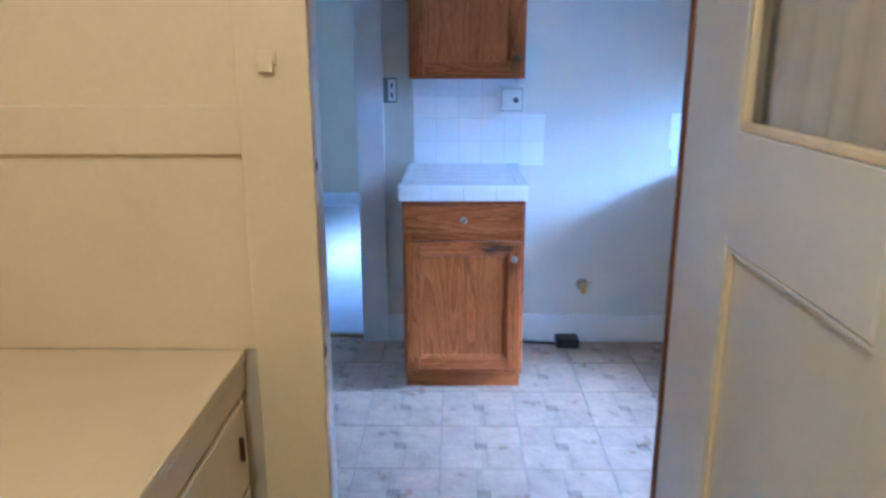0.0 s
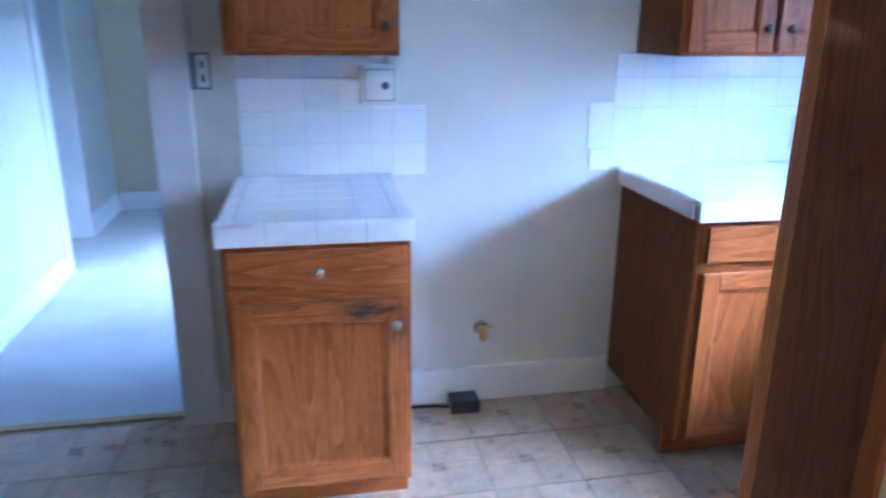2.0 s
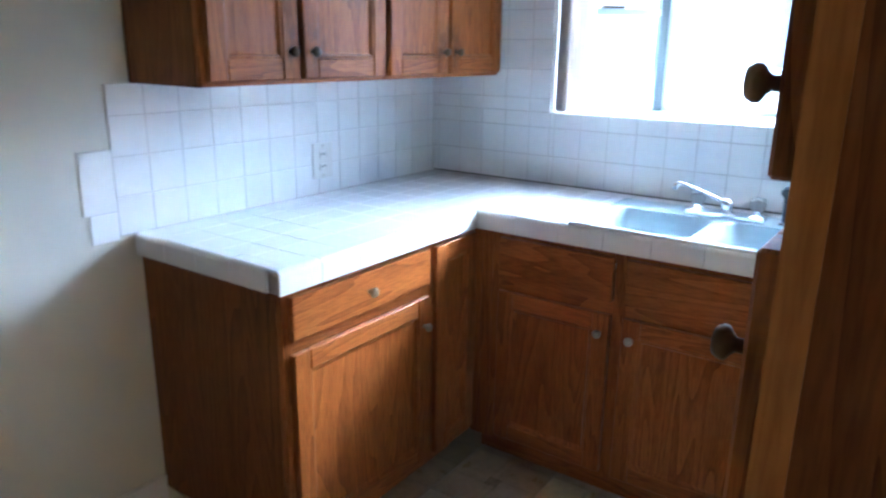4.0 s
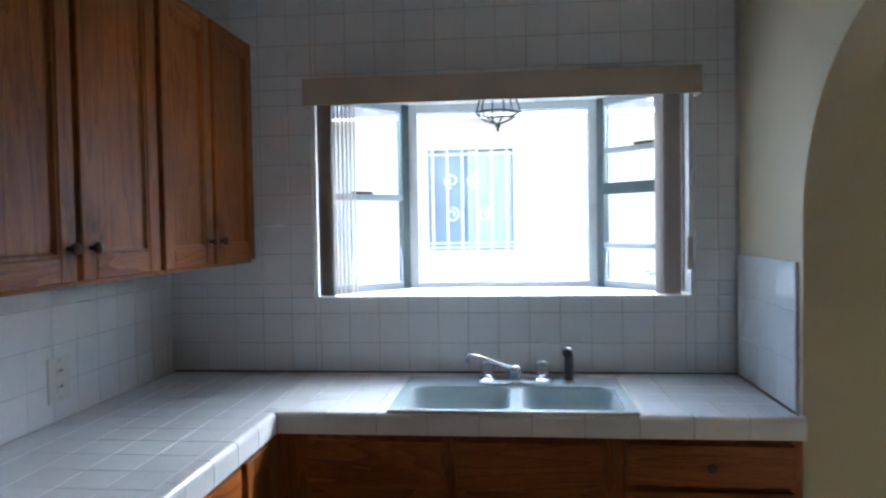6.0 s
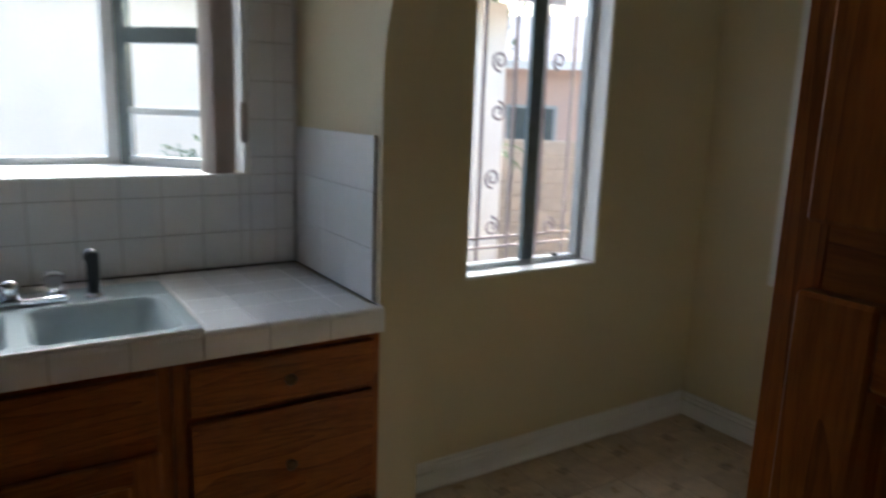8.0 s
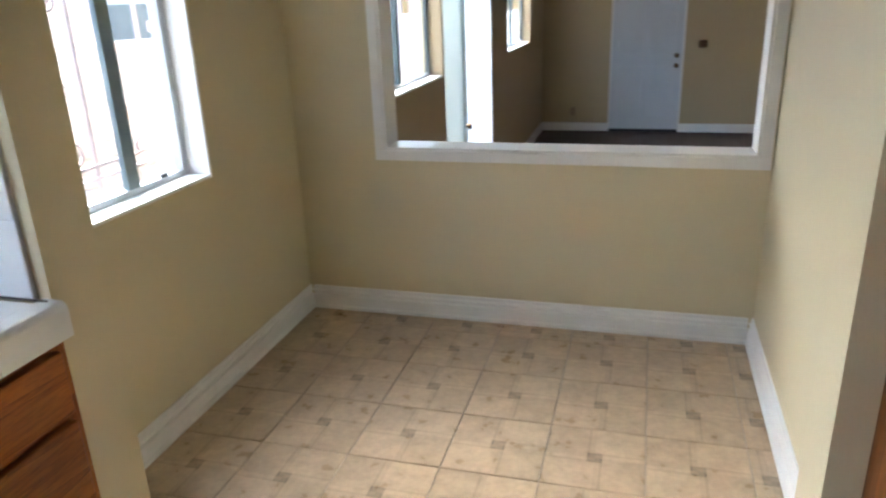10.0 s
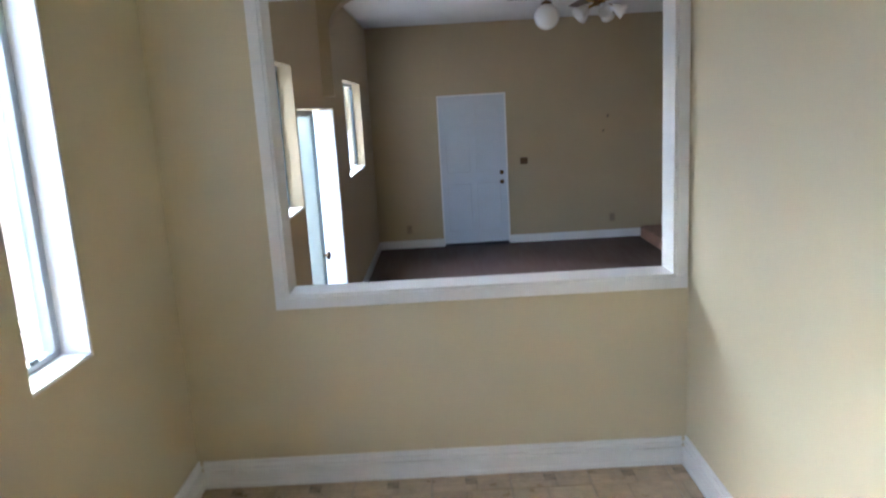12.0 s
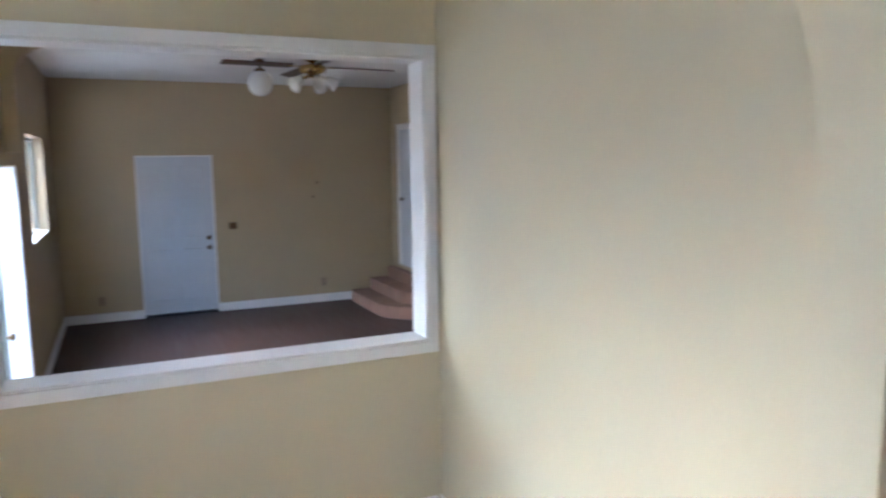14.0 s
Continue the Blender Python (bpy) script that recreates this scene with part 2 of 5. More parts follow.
def smudge(name, color, strength):
    """A soft-edged stain: dark in the middle of its patch, broken up by noise, gone at the rim."""
    m = mat(name, color, 0.7, 0, 0.3, 30, 0, 200)
    n, l = m.node_tree.nodes, m.node_tree.links
    tc = [x for x in n if x.type == "TEX_COORD"][0]
    ln = n.new("ShaderNodeVectorMath")
    ln.operation = "LENGTH"
    l.new(tc.outputs["Object"], ln.inputs[0])
    fall = n.new("ShaderNodeMapRange")
    fall.inputs[1].default_value, fall.inputs[2].default_value, fall.inputs[3].default_value, fall.inputs[4].default_value = 0.1, 1.0, strength, 0.0
    l.new(ln.outputs["Value"], fall.inputs[0])
    ns = n.new("ShaderNodeTexNoise")
    ns.inputs["Scale"].default_value, ns.inputs["Detail"].default_value = 2.6, 6
    l.new(tc.outputs["Object"], ns.inputs["Vector"])
    nr = n.new("ShaderNodeMapRange")
    nr.inputs[1].default_value, nr.inputs[2].default_value = 0.35, 0.62
    l.new(ns.outputs[0], nr.inputs[0])
    mu = n.new("ShaderNodeMath")
    mu.operation = "MULTIPLY"
    l.new(fall.outputs[0], mu.inputs[0])
    l.new(nr.outputs[0], mu.inputs[1])
    l.new(mu.outputs[0], n["Principled BSDF"].inputs["Alpha"])
    return m


SOOT = smudge("scorched_oak", (0.05, 0.028, 0.018), 1.25)
GRIME = smudge("hand_grime", (0.07, 0.035, 0.016), 0.7)


# ---- builders ----
def box(bm, x0, x1, y0, y1, z0, z1, bev=0.0, seg=1):
    v = [bm.verts.new(p) for p in ((x0, y0, z0), (x1, y0, z0), (x1, y1, z0), (x0, y1, z0), (x0, y0, z1), (x1, y0, z1), (x1, y1, z1), (x0, y1, z1))]
    fs = [bm.faces.new([v[i] for i in q]) for q in ((3, 2, 1, 0), (4, 5, 6, 7), (0, 1, 5, 4), (1, 2, 6, 5), (2, 3, 7, 6), (3, 0, 4, 7))]
    if bev:
        es = list({e for f in fs for e in f.edges})
        bmesh.ops.bevel(bm, geom=es, offset=bev, segments=seg, affect="EDGES", profile=0.6)
    return bm


def boxes(*dims, bev=0.0, seg=1):
    bm = bmesh.new()
    for d in dims:
        box(bm, *d, bev=bev, seg=seg)
    return bm


def tube(bm, pts, r, n=8, closed_ends=True):
    """A round bar along a line of points."""
    pts = [Vector(p) for p in pts]
    rings = []
    up = Vector((0.13, 0.21, 1)).normalized()
    for i, p in enumerate(pts):
        d = (pts[min(i + 1, len(pts) - 1)] - pts[max(i - 1, 0)]).normalized()
        a = d.cross(up if abs(d.dot(up)) < 0.95 else Vector((1, 0.2, 0))).normalized()
        b = d.cross(a)
        rr = r[i] if isinstance(r, (list, tuple)) else r
        rings.append([bm.verts.new(p + rr * (math.cos(t) * a + math.sin(t) * b)) for t in (2 * math.pi * k / n for k in range(n))])
    for q, w in zip(rings, rings[1:]):
        for k in range(n):
            bm.faces.new((q[k], q[(k + 1) % n], w[(k + 1) % n], w[k])).smooth = True
    if closed_ends:
        bm.faces.new(rings[0][::-1])
        bm.faces.new(rings[-1])
    return bm


def lathe(bm, profile, m=None, n=20):
    """Turns (radius, height) pairs about z, then places them by m."""
    m = m or Matrix.Identity(4)
    rings = []
    for r, z in profile:
        rings.append([bm.verts.new(m @ Vector((max(r, 1e-4) * math.cos(2 * math.pi * k / n), max(r, 1e-4) * math.sin(2 * math.pi * k / n), z))) for k in range(n)])
    for q, w in zip(rings, rings[1:]):
        for k in range(n):
            bm.faces.new((q[k], q[(k + 1) % n], w[(k + 1) % n], w[k])).smooth = True
    bm.faces.new(rings[0][::-1])
    bm.faces.new(rings[-1])
    return bm


def mesh_of(name, bm, material):
    bmesh.ops.recalc_face_normals(bm, faces=bm.faces)
    me = bpy.data.meshes.new(name)
    bm.to_mesh(me)
    bm.free()
    me.materials.append(material)
    return me


def part(name, bm, material, parent, label=""):
    ob = new(name, mesh_of(name, bm, material))
    ob.parent = parent
    return tagged(ob, label)


def solid(name, bm, material, label="", category="", kind="", group=""):
    return tagged(new(name, mesh_of(name, bm, material)), label, category, group, kind)


def thing(name, m, label, category, group="", kind=""):
    ob = new(name)
    ob.matrix_basis = m
    ob.empty_display_size = 0.1
    return tagged(ob, label, category, group, kind)


def wall(name, axis, a0, a1, u0, u1, z0, z1, holes, material, label):
    """A wall with thickness a0..a1 on its axis, and rectangular openings (u0, u1, z0, z1) right through it."""
    us = sorted({u0, u1, *[h for q in holes for h in q[:2] if u0 < h < u1]})
    zs = sorted({z0, z1, *[h for q in holes for h in q[2:] if z0 < h < z1]})
    bm = bmesh.new()
    cache = {}

    def vert(a, u, z):
        k = (a, u, z)
        if k not in cache:
            cache[k] = bm.verts.new((a, u, z) if axis == "x" else (u, a, z))
        return cache[k]

    def full(i, j):
        if not (0 <= i < len(us) - 1 and 0 <= j < len(zs) - 1):
            return False
        u, z = (us[i] + us[i + 1]) / 2, (zs[j] + zs[j + 1]) / 2
        return not any(q[0] < u < q[1] and q[2] < z < q[3] for q in holes)

    for i in range(len(us) - 1):
        for j in range(len(zs) - 1):
            if not full(i, j):
                continue
            ua, ub, za, zb = us[i], us[i + 1], zs[j], zs[j + 1]
            for a in (a0, a1):
                bm.faces.new([vert(a, *q) for q in ((ua, za), (ub, za), (ub, zb), (ua, zb))])
            for (di, dj), (p, q) in {(-1, 0): ((ua, za), (ua, zb)), (1, 0): ((ub, za), (ub, zb)), (0, -1): ((ua, za), (ub, za)), (0, 1): ((ua, zb), (ub, zb))}.items():
                if not full(i + di, j + dj):
                    bm.faces.new((vert(a0, *p), vert(a0, *q), vert(a1, *q), vert(a1, *p)))
    return solid(name, bm, material, label, "wall", "structure")


def knob(parent, x, y, z, material=NICKEL, r=0.0135, toward=-1, label="small round metal knob"):
    prof = [(0.006, 0), (0.0055, 0.009), (0.008, 0.012), (r, 0.016), (r * 1.02, 0.020), (r * 0.8, 0.025), (0.002, 0.027)]
    return part("knob", lathe(bmesh.new(), prof, Matrix.Translation((x, y, z)) @ pose(0, 0, 0, 90 if toward < 0 else -90), 14), material, parent, label)


def panel_door(parent, x0, x1, z0, z1, y=-0.02, knob_at=None, grain=OAKZ, knob_mat=NICKEL, level=OAKX, s=0.055, name="door"):
    """A frame-and-panel door whose front lies at y; the panel sits back inside a small moulding."""
    bm = bmesh.new()
    a0, a1, b0, b1 = x0 + s, x1 - s, z0 + s, z1 - s
    rings = []
    for inset, depth in ((0, 0.003), (0.006, 0.004), (0.011, 0.011), (0.016, 0.012)):
        rings.append([bm.verts.new(p) for p in ((a0 + inset, y + depth, b0 + inset), (a1 - inset, y + depth, b0 + inset), (a1 - inset, y + depth, b1 - inset), (a0 + inset, y + depth, b1 - inset))])
    for q, w in zip(rings, rings[1:]):
        for k in range(4):
            bm.faces.new((q[k], q[(k + 1) % 4], w[(k + 1) % 4], w[k]))
    bm.faces.new(rings[-1])
    bm.faces.new([bm.verts.new(p) for p in ((a0, y + 0.018, b0), (a1, y + 0.018, b0), (a1, y + 0.018, b1), (a0, y + 0.018, b1))])
    door = part(name, bm, grain, parent)
    for u0, u1 in ((x0, a0), (a1, x1)):
        part("stile", boxes((u0, u1, y, y + 0.019, z0, z1), bev=0.003), grain, door)
    for w0, w1 in ((z0, b0), (b1, z1)):
        part("rail", boxes((a0, a1, y + 0.0004, y + 0.019, w0, w1), bev=0.003), level, door)
    if knob_at:
        knob(door, knob_at[0], y, knob_at[1], knob_mat)
    return door


def drawer(parent, x0, x1, z0, z1, y=-0.02, knob_mat=NICKEL, false=False):
    d = part("drawer_front", boxes((x0, x1, y, y + 0.019, z0, z1), bev=0.005, seg=2), OAKX, parent)
    if not false:
        knob(d, (x0 + x1) / 2, y, (z0 + z1) / 2, knob_mat)
    return d


def cabinet(name, m, w, d, h, label, doors=(), drawers=(), toe=0.10, body_h=None, group="", mids=(), knob_mat=NICKEL, rails=()):
    """A cabinet unit, front on y = 0 facing -y: carcass, face frame, toe board, doors and drawers."""
    c = thing(name, m, label, "cabinet", group)
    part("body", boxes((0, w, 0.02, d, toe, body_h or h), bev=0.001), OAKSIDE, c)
    for u0, u1 in ((0, 0.035), (w - 0.035, w), *[(u - 0.02, u + 0.02) for u in mids]):
        part("face_stile", boxes((u0, u1, 0, 0.0198, toe, h), bev=0.0012), OAKZ, c)
    for z0, z1 in ((toe, toe + 0.035), (h - 0.035, h), *rails):
        part("face_rail", boxes((0.0352, w - 0.0352, 0.0006, 0.0196, z0, z1)), OAKX, c)
    if toe > 0.05:
        part("toe_board", boxes((0.0, w, 0.085, 0.1, 0, toe - 0.001)), OAKX, c)
    for q in doors:
        panel_door(c, *q[:4], knob_at=q[4], knob_mat=knob_mat)
    for q in drawers:
        drawer(c, *q, knob_mat=knob_mat)
    return c


TILES = {}


def tile_mesh(w, h, material, thick=0.003, ease=0.002):
    key = (round(w, 4), round(h, 4), material.name, thick)
    if key not in TILES:
        bm = bmesh.new()
        lo = [bm.verts.new((x * w / 2, y * h / 2, 0)) for x, y in ((-1, -1), (1, -1), (1, 1), (-1, 1))]
        mid = [bm.verts.new((x * w / 2, y * h / 2, thick - ease * 0.6)) for x, y in ((-1, -1), (1, -1), (1, 1), (-1, 1))]
        top = [bm.verts.new((x * (w / 2 - ease), y * (h / 2 - ease), thick)) for x, y in ((-1, -1), (1, -1), (1, 1), (-1, 1))]
        for q, r in ((lo, mid), (mid, top)):
            for k in range(4):
                bm.faces.new((q[k], q[(k + 1) % 4], r[(k + 1) % 4], r[k]))
        bm.faces.new(top)
        TILES[key] = mesh_of("tile", bm, material)
    return TILES[key]


def lay_tiles(parent, origin, du, dv, us, vs, keep, material=TILE, gap=0.0015, thick=0.003, name="tile"):
    """Lays single tiles between the joints us and vs on the plane through origin that du and dv span; keep(u0, u1, v0, v1) says which."""
    du, dv, origin = Vector(du), Vector(dv), Vector(origin)
    nrm = du.cross(dv)
    made = []
    for u0, u1 in zip(us, us[1:]):
        for v0, v1 in zip(vs, vs[1:]):
            if not keep(u0, u1, v0, v1) or u1 - u0 < 0.012 or v1 - v0 < 0.012:
                continue
            ob = new(name, tile_mesh(u1 - u0 - gap, v1 - v0 - gap, material, thick))
            c = origin + du * ((u0 + u1) / 2) + dv * ((v0 + v1) / 2)
            ob.matrix_basis = Matrix.Translation(c) @ Matrix((du, dv, nrm)).transposed().to_4x4() @ pose(0, 0, 0, random.uniform(-0.25, 0.25), random.uniform(-0.25, 0.25), 0)
            ob.parent = parent
            made.append(ob)
    return made


def joints(a, b, step, start=None):
    """Joint positions from a to b at a fixed step, through start."""
    start = a if start is None else start
    k = math.ceil((a - start) / step - 1e-6)
    out = [a]
    while start + k * step < b - 1e-4:
        if start + k * step > a + 1e-4:
            out.append(start + k * step)
        k += 1
    return out + [b]


# ---- the plan ----
CEILING = 2.48
EAST, NORTH = 3.0, 4.0          # inner faces of the kitchen walls
ARCH_S, ARCH_N = 1.825, 1.945   # wall between kitchen and nook
DOOR_L, DOOR_R = 0.154, 0.872    # pantry doorway
ARCH_L, ARCH_R = 1.285, 2.456    # arch
NOOK_S, NOOK_W = 0.01, 1.07
LR_Z, LR_S, LR_E, LR_W = -0.46, -7.0, 2.9, -1.33
GROUND = -0.75

# ---- large structure ----
def slab(name, x0, x1, y0, y1, z0, z1, material, label, category):
    return solid(name, boxes((x0, x1, y0, y1, z0, z1)), material, label, category, "structure")


kitchen_floor = slab("floor_kitchen", -1.5, EAST, ARCH_N - 0.001, NORTH + 0.05, -0.2, -0.004, GROOVE, "beige-grey printed vinyl tile floor with dark square insets", "floor")
nook_floor = slab("floor_nook", NOOK_W, EAST, NOOK_S, ARCH_N - 0.001, -0.2, -0.004, GROOVE, "beige printed vinyl tile floor of the breakfast nook", "floor")
pantry_floor = slab("floor_pantry", -0.62, 0.95, NOOK_S, ARCH_N - 0.001, -0.2, -0.004, GROOVE, "beige printed vinyl tile floor of the pantry", "floor")
slab("floor_hall", -3.0, 1.2, NORTH + 0.05, 7.42, -0.2, 0.004, CARPET, "pale grey cut-pile carpet in the hall", "floor")
slab("floor_living", LR_W, LR_E, LR_S, NOOK_S - 0.12, LR_Z - 0.2, LR_Z, DARKFLOOR, "dark brown laminate floor of the sunken living room", "floor")
slab("ceiling_kitchen", -1.5, EAST, ARCH_N, NORTH, CEILING, CEILING + 0.12, CEIL, "white plaster ceiling of the kitchen", "ceiling")
slab("ceiling_nook", NOOK_W, EAST, NOOK_S, ARCH_S, CEILING, CEILING + 0.12, CEIL, "white plaster ceiling of the nook", "ceiling")
slab("ceiling_pantry", -0.62, 0.95, NOOK_S, ARCH_S, CEILING, CEILING + 0.12, PANTRY, "cream painted ceiling of the pantry", "ceiling")
slab("ceiling_hall", -3.0, 1.2, NORTH + 0.12, 7.42, CEILING, CEILING + 0.12, CEIL, "white plaster ceiling of the hall", "ceiling")
slab("ceiling_living", LR_W, LR_E, LR_S, NOOK_S - 0.12, CEILING, CEILING + 0.12, CEIL, "white textured ceiling of the living room", "ceiling")

wall_north = wall("wall_north", "y", NORTH, NORTH + 0.12, -3.12, EAST + 0.15, 0, CEILING, [(-0.95, -0.035, -1, 2.06)], PALE, "pale cream painted kitchen wall with a hall opening")
wall_east = wall("wall_east", "x", EAST, EAST + 0.15, NOOK_S - 0.12, NORTH, GROUND - 0.1, CEILING, [(2.095, 3.448, 1.19, 1.95), (0.655, 1.309, 0.785, 1.99)], CREAM, "cream painted outer wall with two windows")
wall("wall_west_kitchen", "x", -1.62, -1.5, ARCH_S, NORTH + 0.12, 0, CEILING, [], PALE, "pale cream painted kitchen wall")
wall("wall_nook_west", "x", 0.95, NOOK_W, NOOK_S, ARCH_S, 0, CEILING, [], CREAM, "cream painted nook wall, plain")
wall("wall_nook_south", "y", NOOK_S - 0.12, NOOK_S, LR_W - 0.12, EAST, LR_Z, CEILING, [(1.118, 2.583, 0.757, 1.852)], CREAM, "cream painted half wall with a wide pass-through")
wall("wall_pantry_west", "x", -0.74, -0.62, NOOK_S, ARCH_S, 0, CEILING, [], PANTRY, "cream painted pantry wall")

# kitchen side of the arch wall, in one piece with the arch and the pantry doorway cut out
def arch_wall():
    bm = bmesh.new()
    spring, rise = 1.45, 0.525
    c, half = (ARCH_L + ARCH_R) / 2, (ARCH_R - ARCH_L) / 2

    def quad(p):
        bm.faces.new([bm.verts.new(q) for q in p])

    def face(x0, x1, z0, z1):
        for y in (ARCH_S, ARCH_N):
            quad([(x0, y, z0), (x1, y, z0), (x1, y, z1), (x0, y, z1)])

    face(-1.5, DOOR_L, 0, CEILING)
    face(DOOR_L, DOOR_R, 2.05, CEILING)
    face(DOOR_R, ARCH_L, 0, CEILING)
    face(ARCH_R, EAST, 0, CEILING)
    n = 40
    arc = [(c - half * math.cos(math.pi * k / n), spring + rise * math.sin(math.pi * k / n)) for k in range(n + 1)]
    for (x0, z0), (x1, z1) in zip(arc, arc[1:]):
        for y in (ARCH_S, ARCH_N):
            quad([(x0, y, z0), (x1, y, z1), (x1, y, CEILING), (x0, y, CEILING)])
        quad([(x0, ARCH_S, z0), (x1, ARCH_S, z1), (x1, ARCH_N, z1), (x0, ARCH_N, z0)])
    for x, z0, z1 in ((DOOR_L, 0, 2.05), (DOOR_R, 0, 2.05), (ARCH_L, 0, spring), (ARCH_R, 0, spring), (-1.5, 0, CEILING), (EAST, 0, CEILING)):
        quad([(x, ARCH_S, z0), (x, ARCH_N, z0), (x, ARCH_N, z1), (x, ARCH_S, z1)])
    quad([(DOOR_L, ARCH_S, 2.05), (DOOR_R, ARCH_S, 2.05), (DOOR_R, ARCH_N, 2.05), (DOOR_L, ARCH_N, 2.05)])
    quad([(-1.5, ARCH_S, CEILING), (EAST, ARCH_S, CEILING), (EAST, ARCH_N, CEILING), (-1.5, ARCH_N, CEILING)])
    bmesh.ops.remove_doubles(bm, verts=bm.verts, dist=0.0005)
    return solid("wall_arch", bm, CREAM, "cream plaster wall with a round-headed arch", "wall", "structure")


wall_arch = arch_wall()

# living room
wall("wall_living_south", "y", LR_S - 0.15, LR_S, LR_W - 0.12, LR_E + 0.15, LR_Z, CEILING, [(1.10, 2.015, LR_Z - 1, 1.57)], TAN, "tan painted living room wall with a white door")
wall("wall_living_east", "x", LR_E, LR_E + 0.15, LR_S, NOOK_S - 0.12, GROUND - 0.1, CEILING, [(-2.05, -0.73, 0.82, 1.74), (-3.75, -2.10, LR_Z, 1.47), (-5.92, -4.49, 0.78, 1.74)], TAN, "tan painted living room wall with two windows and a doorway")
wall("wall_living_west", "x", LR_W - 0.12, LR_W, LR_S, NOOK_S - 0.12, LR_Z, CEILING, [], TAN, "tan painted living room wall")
# hall
wall("wall_hall_left", "x", -1.09, -0.97, NORTH + 0.12, 5.88, 0, CEILING, [], PALE, "pale painted hall wall")
wall("wall_hall_left_far", "x", -1.18, -1.06, 6.64, 7.42, 0, CEILING, [], PALE, "pale painted hall wall beyond a doorway")
wall("wall_hall_head", "x", -1.13, -1.01, 5.8805, 6.6395, 2.05, CEILING, [], PALE, "painted wall above the hall doorway")
wall("wall_hall_end", "y", 7.42, 7.54, -3.12, 1.32, 0, CEILING, [], CREAM, "cream painted end wall of the hall")
# Unseen opening added in this wall so that sky light brightens the hall.
wall("wall_hall_right", "x", 1.2, 1.32, NORTH + 0.12, 7.42, 0, CEILING, [(4.9, 5.42, 1.2, 1.98)], PALE, "pale painted hall wall with an unseen opening added for daylight")
wall("wall_side_room_west", "x", -3.12, -3.0, NORTH + 0.12, 7.42, 0, CEILING, [], PALE, "pale painted wall of the side room")

# ---- cabinets ----
TOP, CAB = 0.915, 0.855
base_island = cabinet("base_cabinet", pose(0.212, 3.385, 0), 0.50, 0.614, CAB, "narrow oak base cabinet with scorched door under white tile",
                      doors=[(0.012, 0.488, 0.125, 0.69, (0.456, 0.62))], drawers=[(0.012, 0.488, 0.725, 0.84)], rails=((0.69, 0.725),))
small_wall_unit = cabinet("wall_cabinet", pose(0.229, 3.68, 1.325), 0.495, 0.318, 0.76, "single-door oak wall cabinet hung above the tile splashback",
        doors=[(0.012, 0.483, 0.012, 0.748, (0.455, 0.085))], toe=0.0, knob_mat=BRONZE)
cabinet("corner_base_cabinet", pose(1.60, 3.43, 0), 0.60, 0.569, CAB, "oak base cabinet with a drawer above one door",
        doors=[(0.02, 0.58, 0.125, 0.69, (0.55, 0.60))], drawers=[(0.02, 0.58, 0.725, 0.84)], rails=((0.69, 0.725),), group="oak base cabinets")
cabinet("corner_base_cabinet", pose(2.203, 3.43, 0), 0.246, 0.569, CAB, "narrow oak corner cabinet with a tall plain door",
        doors=[(0.012, 0.24, 0.125, 0.84, None)], group="oak base cabinets")
sink_unit = cabinet("sink_base_cabinet", pose(2.45, 3.428, 0, 0, 0, -90), 0.98, 0.548, CAB, "oak sink cabinet with two doors and false fronts",
        doors=[(0.11, 0.50, 0.125, 0.66, (0.47, 0.60)), (0.54, 0.95, 0.125, 0.66, (0.57, 0.60))], mids=(0.0552, 0.0954, 0.52), rails=((0.66, 0.70),), body_h=0.70, group="oak base cabinets")
for u0, u1 in ((0.11, 0.50), (0.54, 0.95)):
    drawer(sink_unit, u0, u1, 0.70, 0.84, false=True)
drawer_unit = cabinet("drawer_base_cabinet", pose(2.45, 2.446, 0, 0, 0, -90), 0.499, 0.548, CAB, "oak base cabinet with a stack of drawers",
                      drawers=[(0.03, 0.474, 0.725, 0.84), (0.03, 0.474, 0.43, 0.71), (0.03, 0.474, 0.125, 0.415)], rails=((0.70, 0.735), (0.41, 0.435)), body_h=0.70, group="oak base cabinets", knob_mat=BRONZE)
double_units = []
for x, w, m in ((1.61, 0.68, 0.312), (2.292, 0.69, 0.335)):
    double_units.append(cabinet("wall_cabinet", pose(x, 3.68, 1.325), w, 0.31, 0.80, "double-door oak wall cabinet with dark knobs", toe=0.0, mids=(m,), knob_mat=BRONZE, group="double oak wall cabinets",
            doors=[(0.012, m - 0.01, 0.012, 0.788, (m - 0.04, 0.085)), (m + 0.01, w - 0.012, 0.012, 0.788, (m + 0.04, 0.085))]))
tall_unit = cabinet("tall_cabinet", pose(1.24, 2.265, 0, 0, 0, 180), 0.25, 0.319, 2.3, "tall narrow oak cabinet with upper and lower doors", rails=((1.26, 1.38),),
                    doors=[(0.028, 0.220, 0.125, 1.297, (0.195, 1.215)), (0.028, 0.220, 1.344, 2.28, (0.195, 1.405))], knob_mat=BRONZE)

# Strip added over the face-frame edge, coloured light as that edge catches the window.
part("edge_band", boxes((0.2502, 0.2522, 0.0, 0.024, 0.1, 2.3)), OAKEDGE, tall_unit, "lighter oak front edge, coloured as window-lit")

# ---- doors, windows and trim of the kitchen ----
def board(parent, name, x0, x1, y0, y1, z0, z1, material=TRIM, bev=0.003):
    return part(name, boxes((x0, x1, y0, y1, z0, z1), bev=bev, seg=2), material, parent)


def trim(name, label, material, *dims, bev=0.003):
    t = thing(name, pose(0, 0, 0), label, "trim", kind="structure")
    for d in dims:
        part("board", boxes(d, bev=bev, seg=2), material, t)
    return t


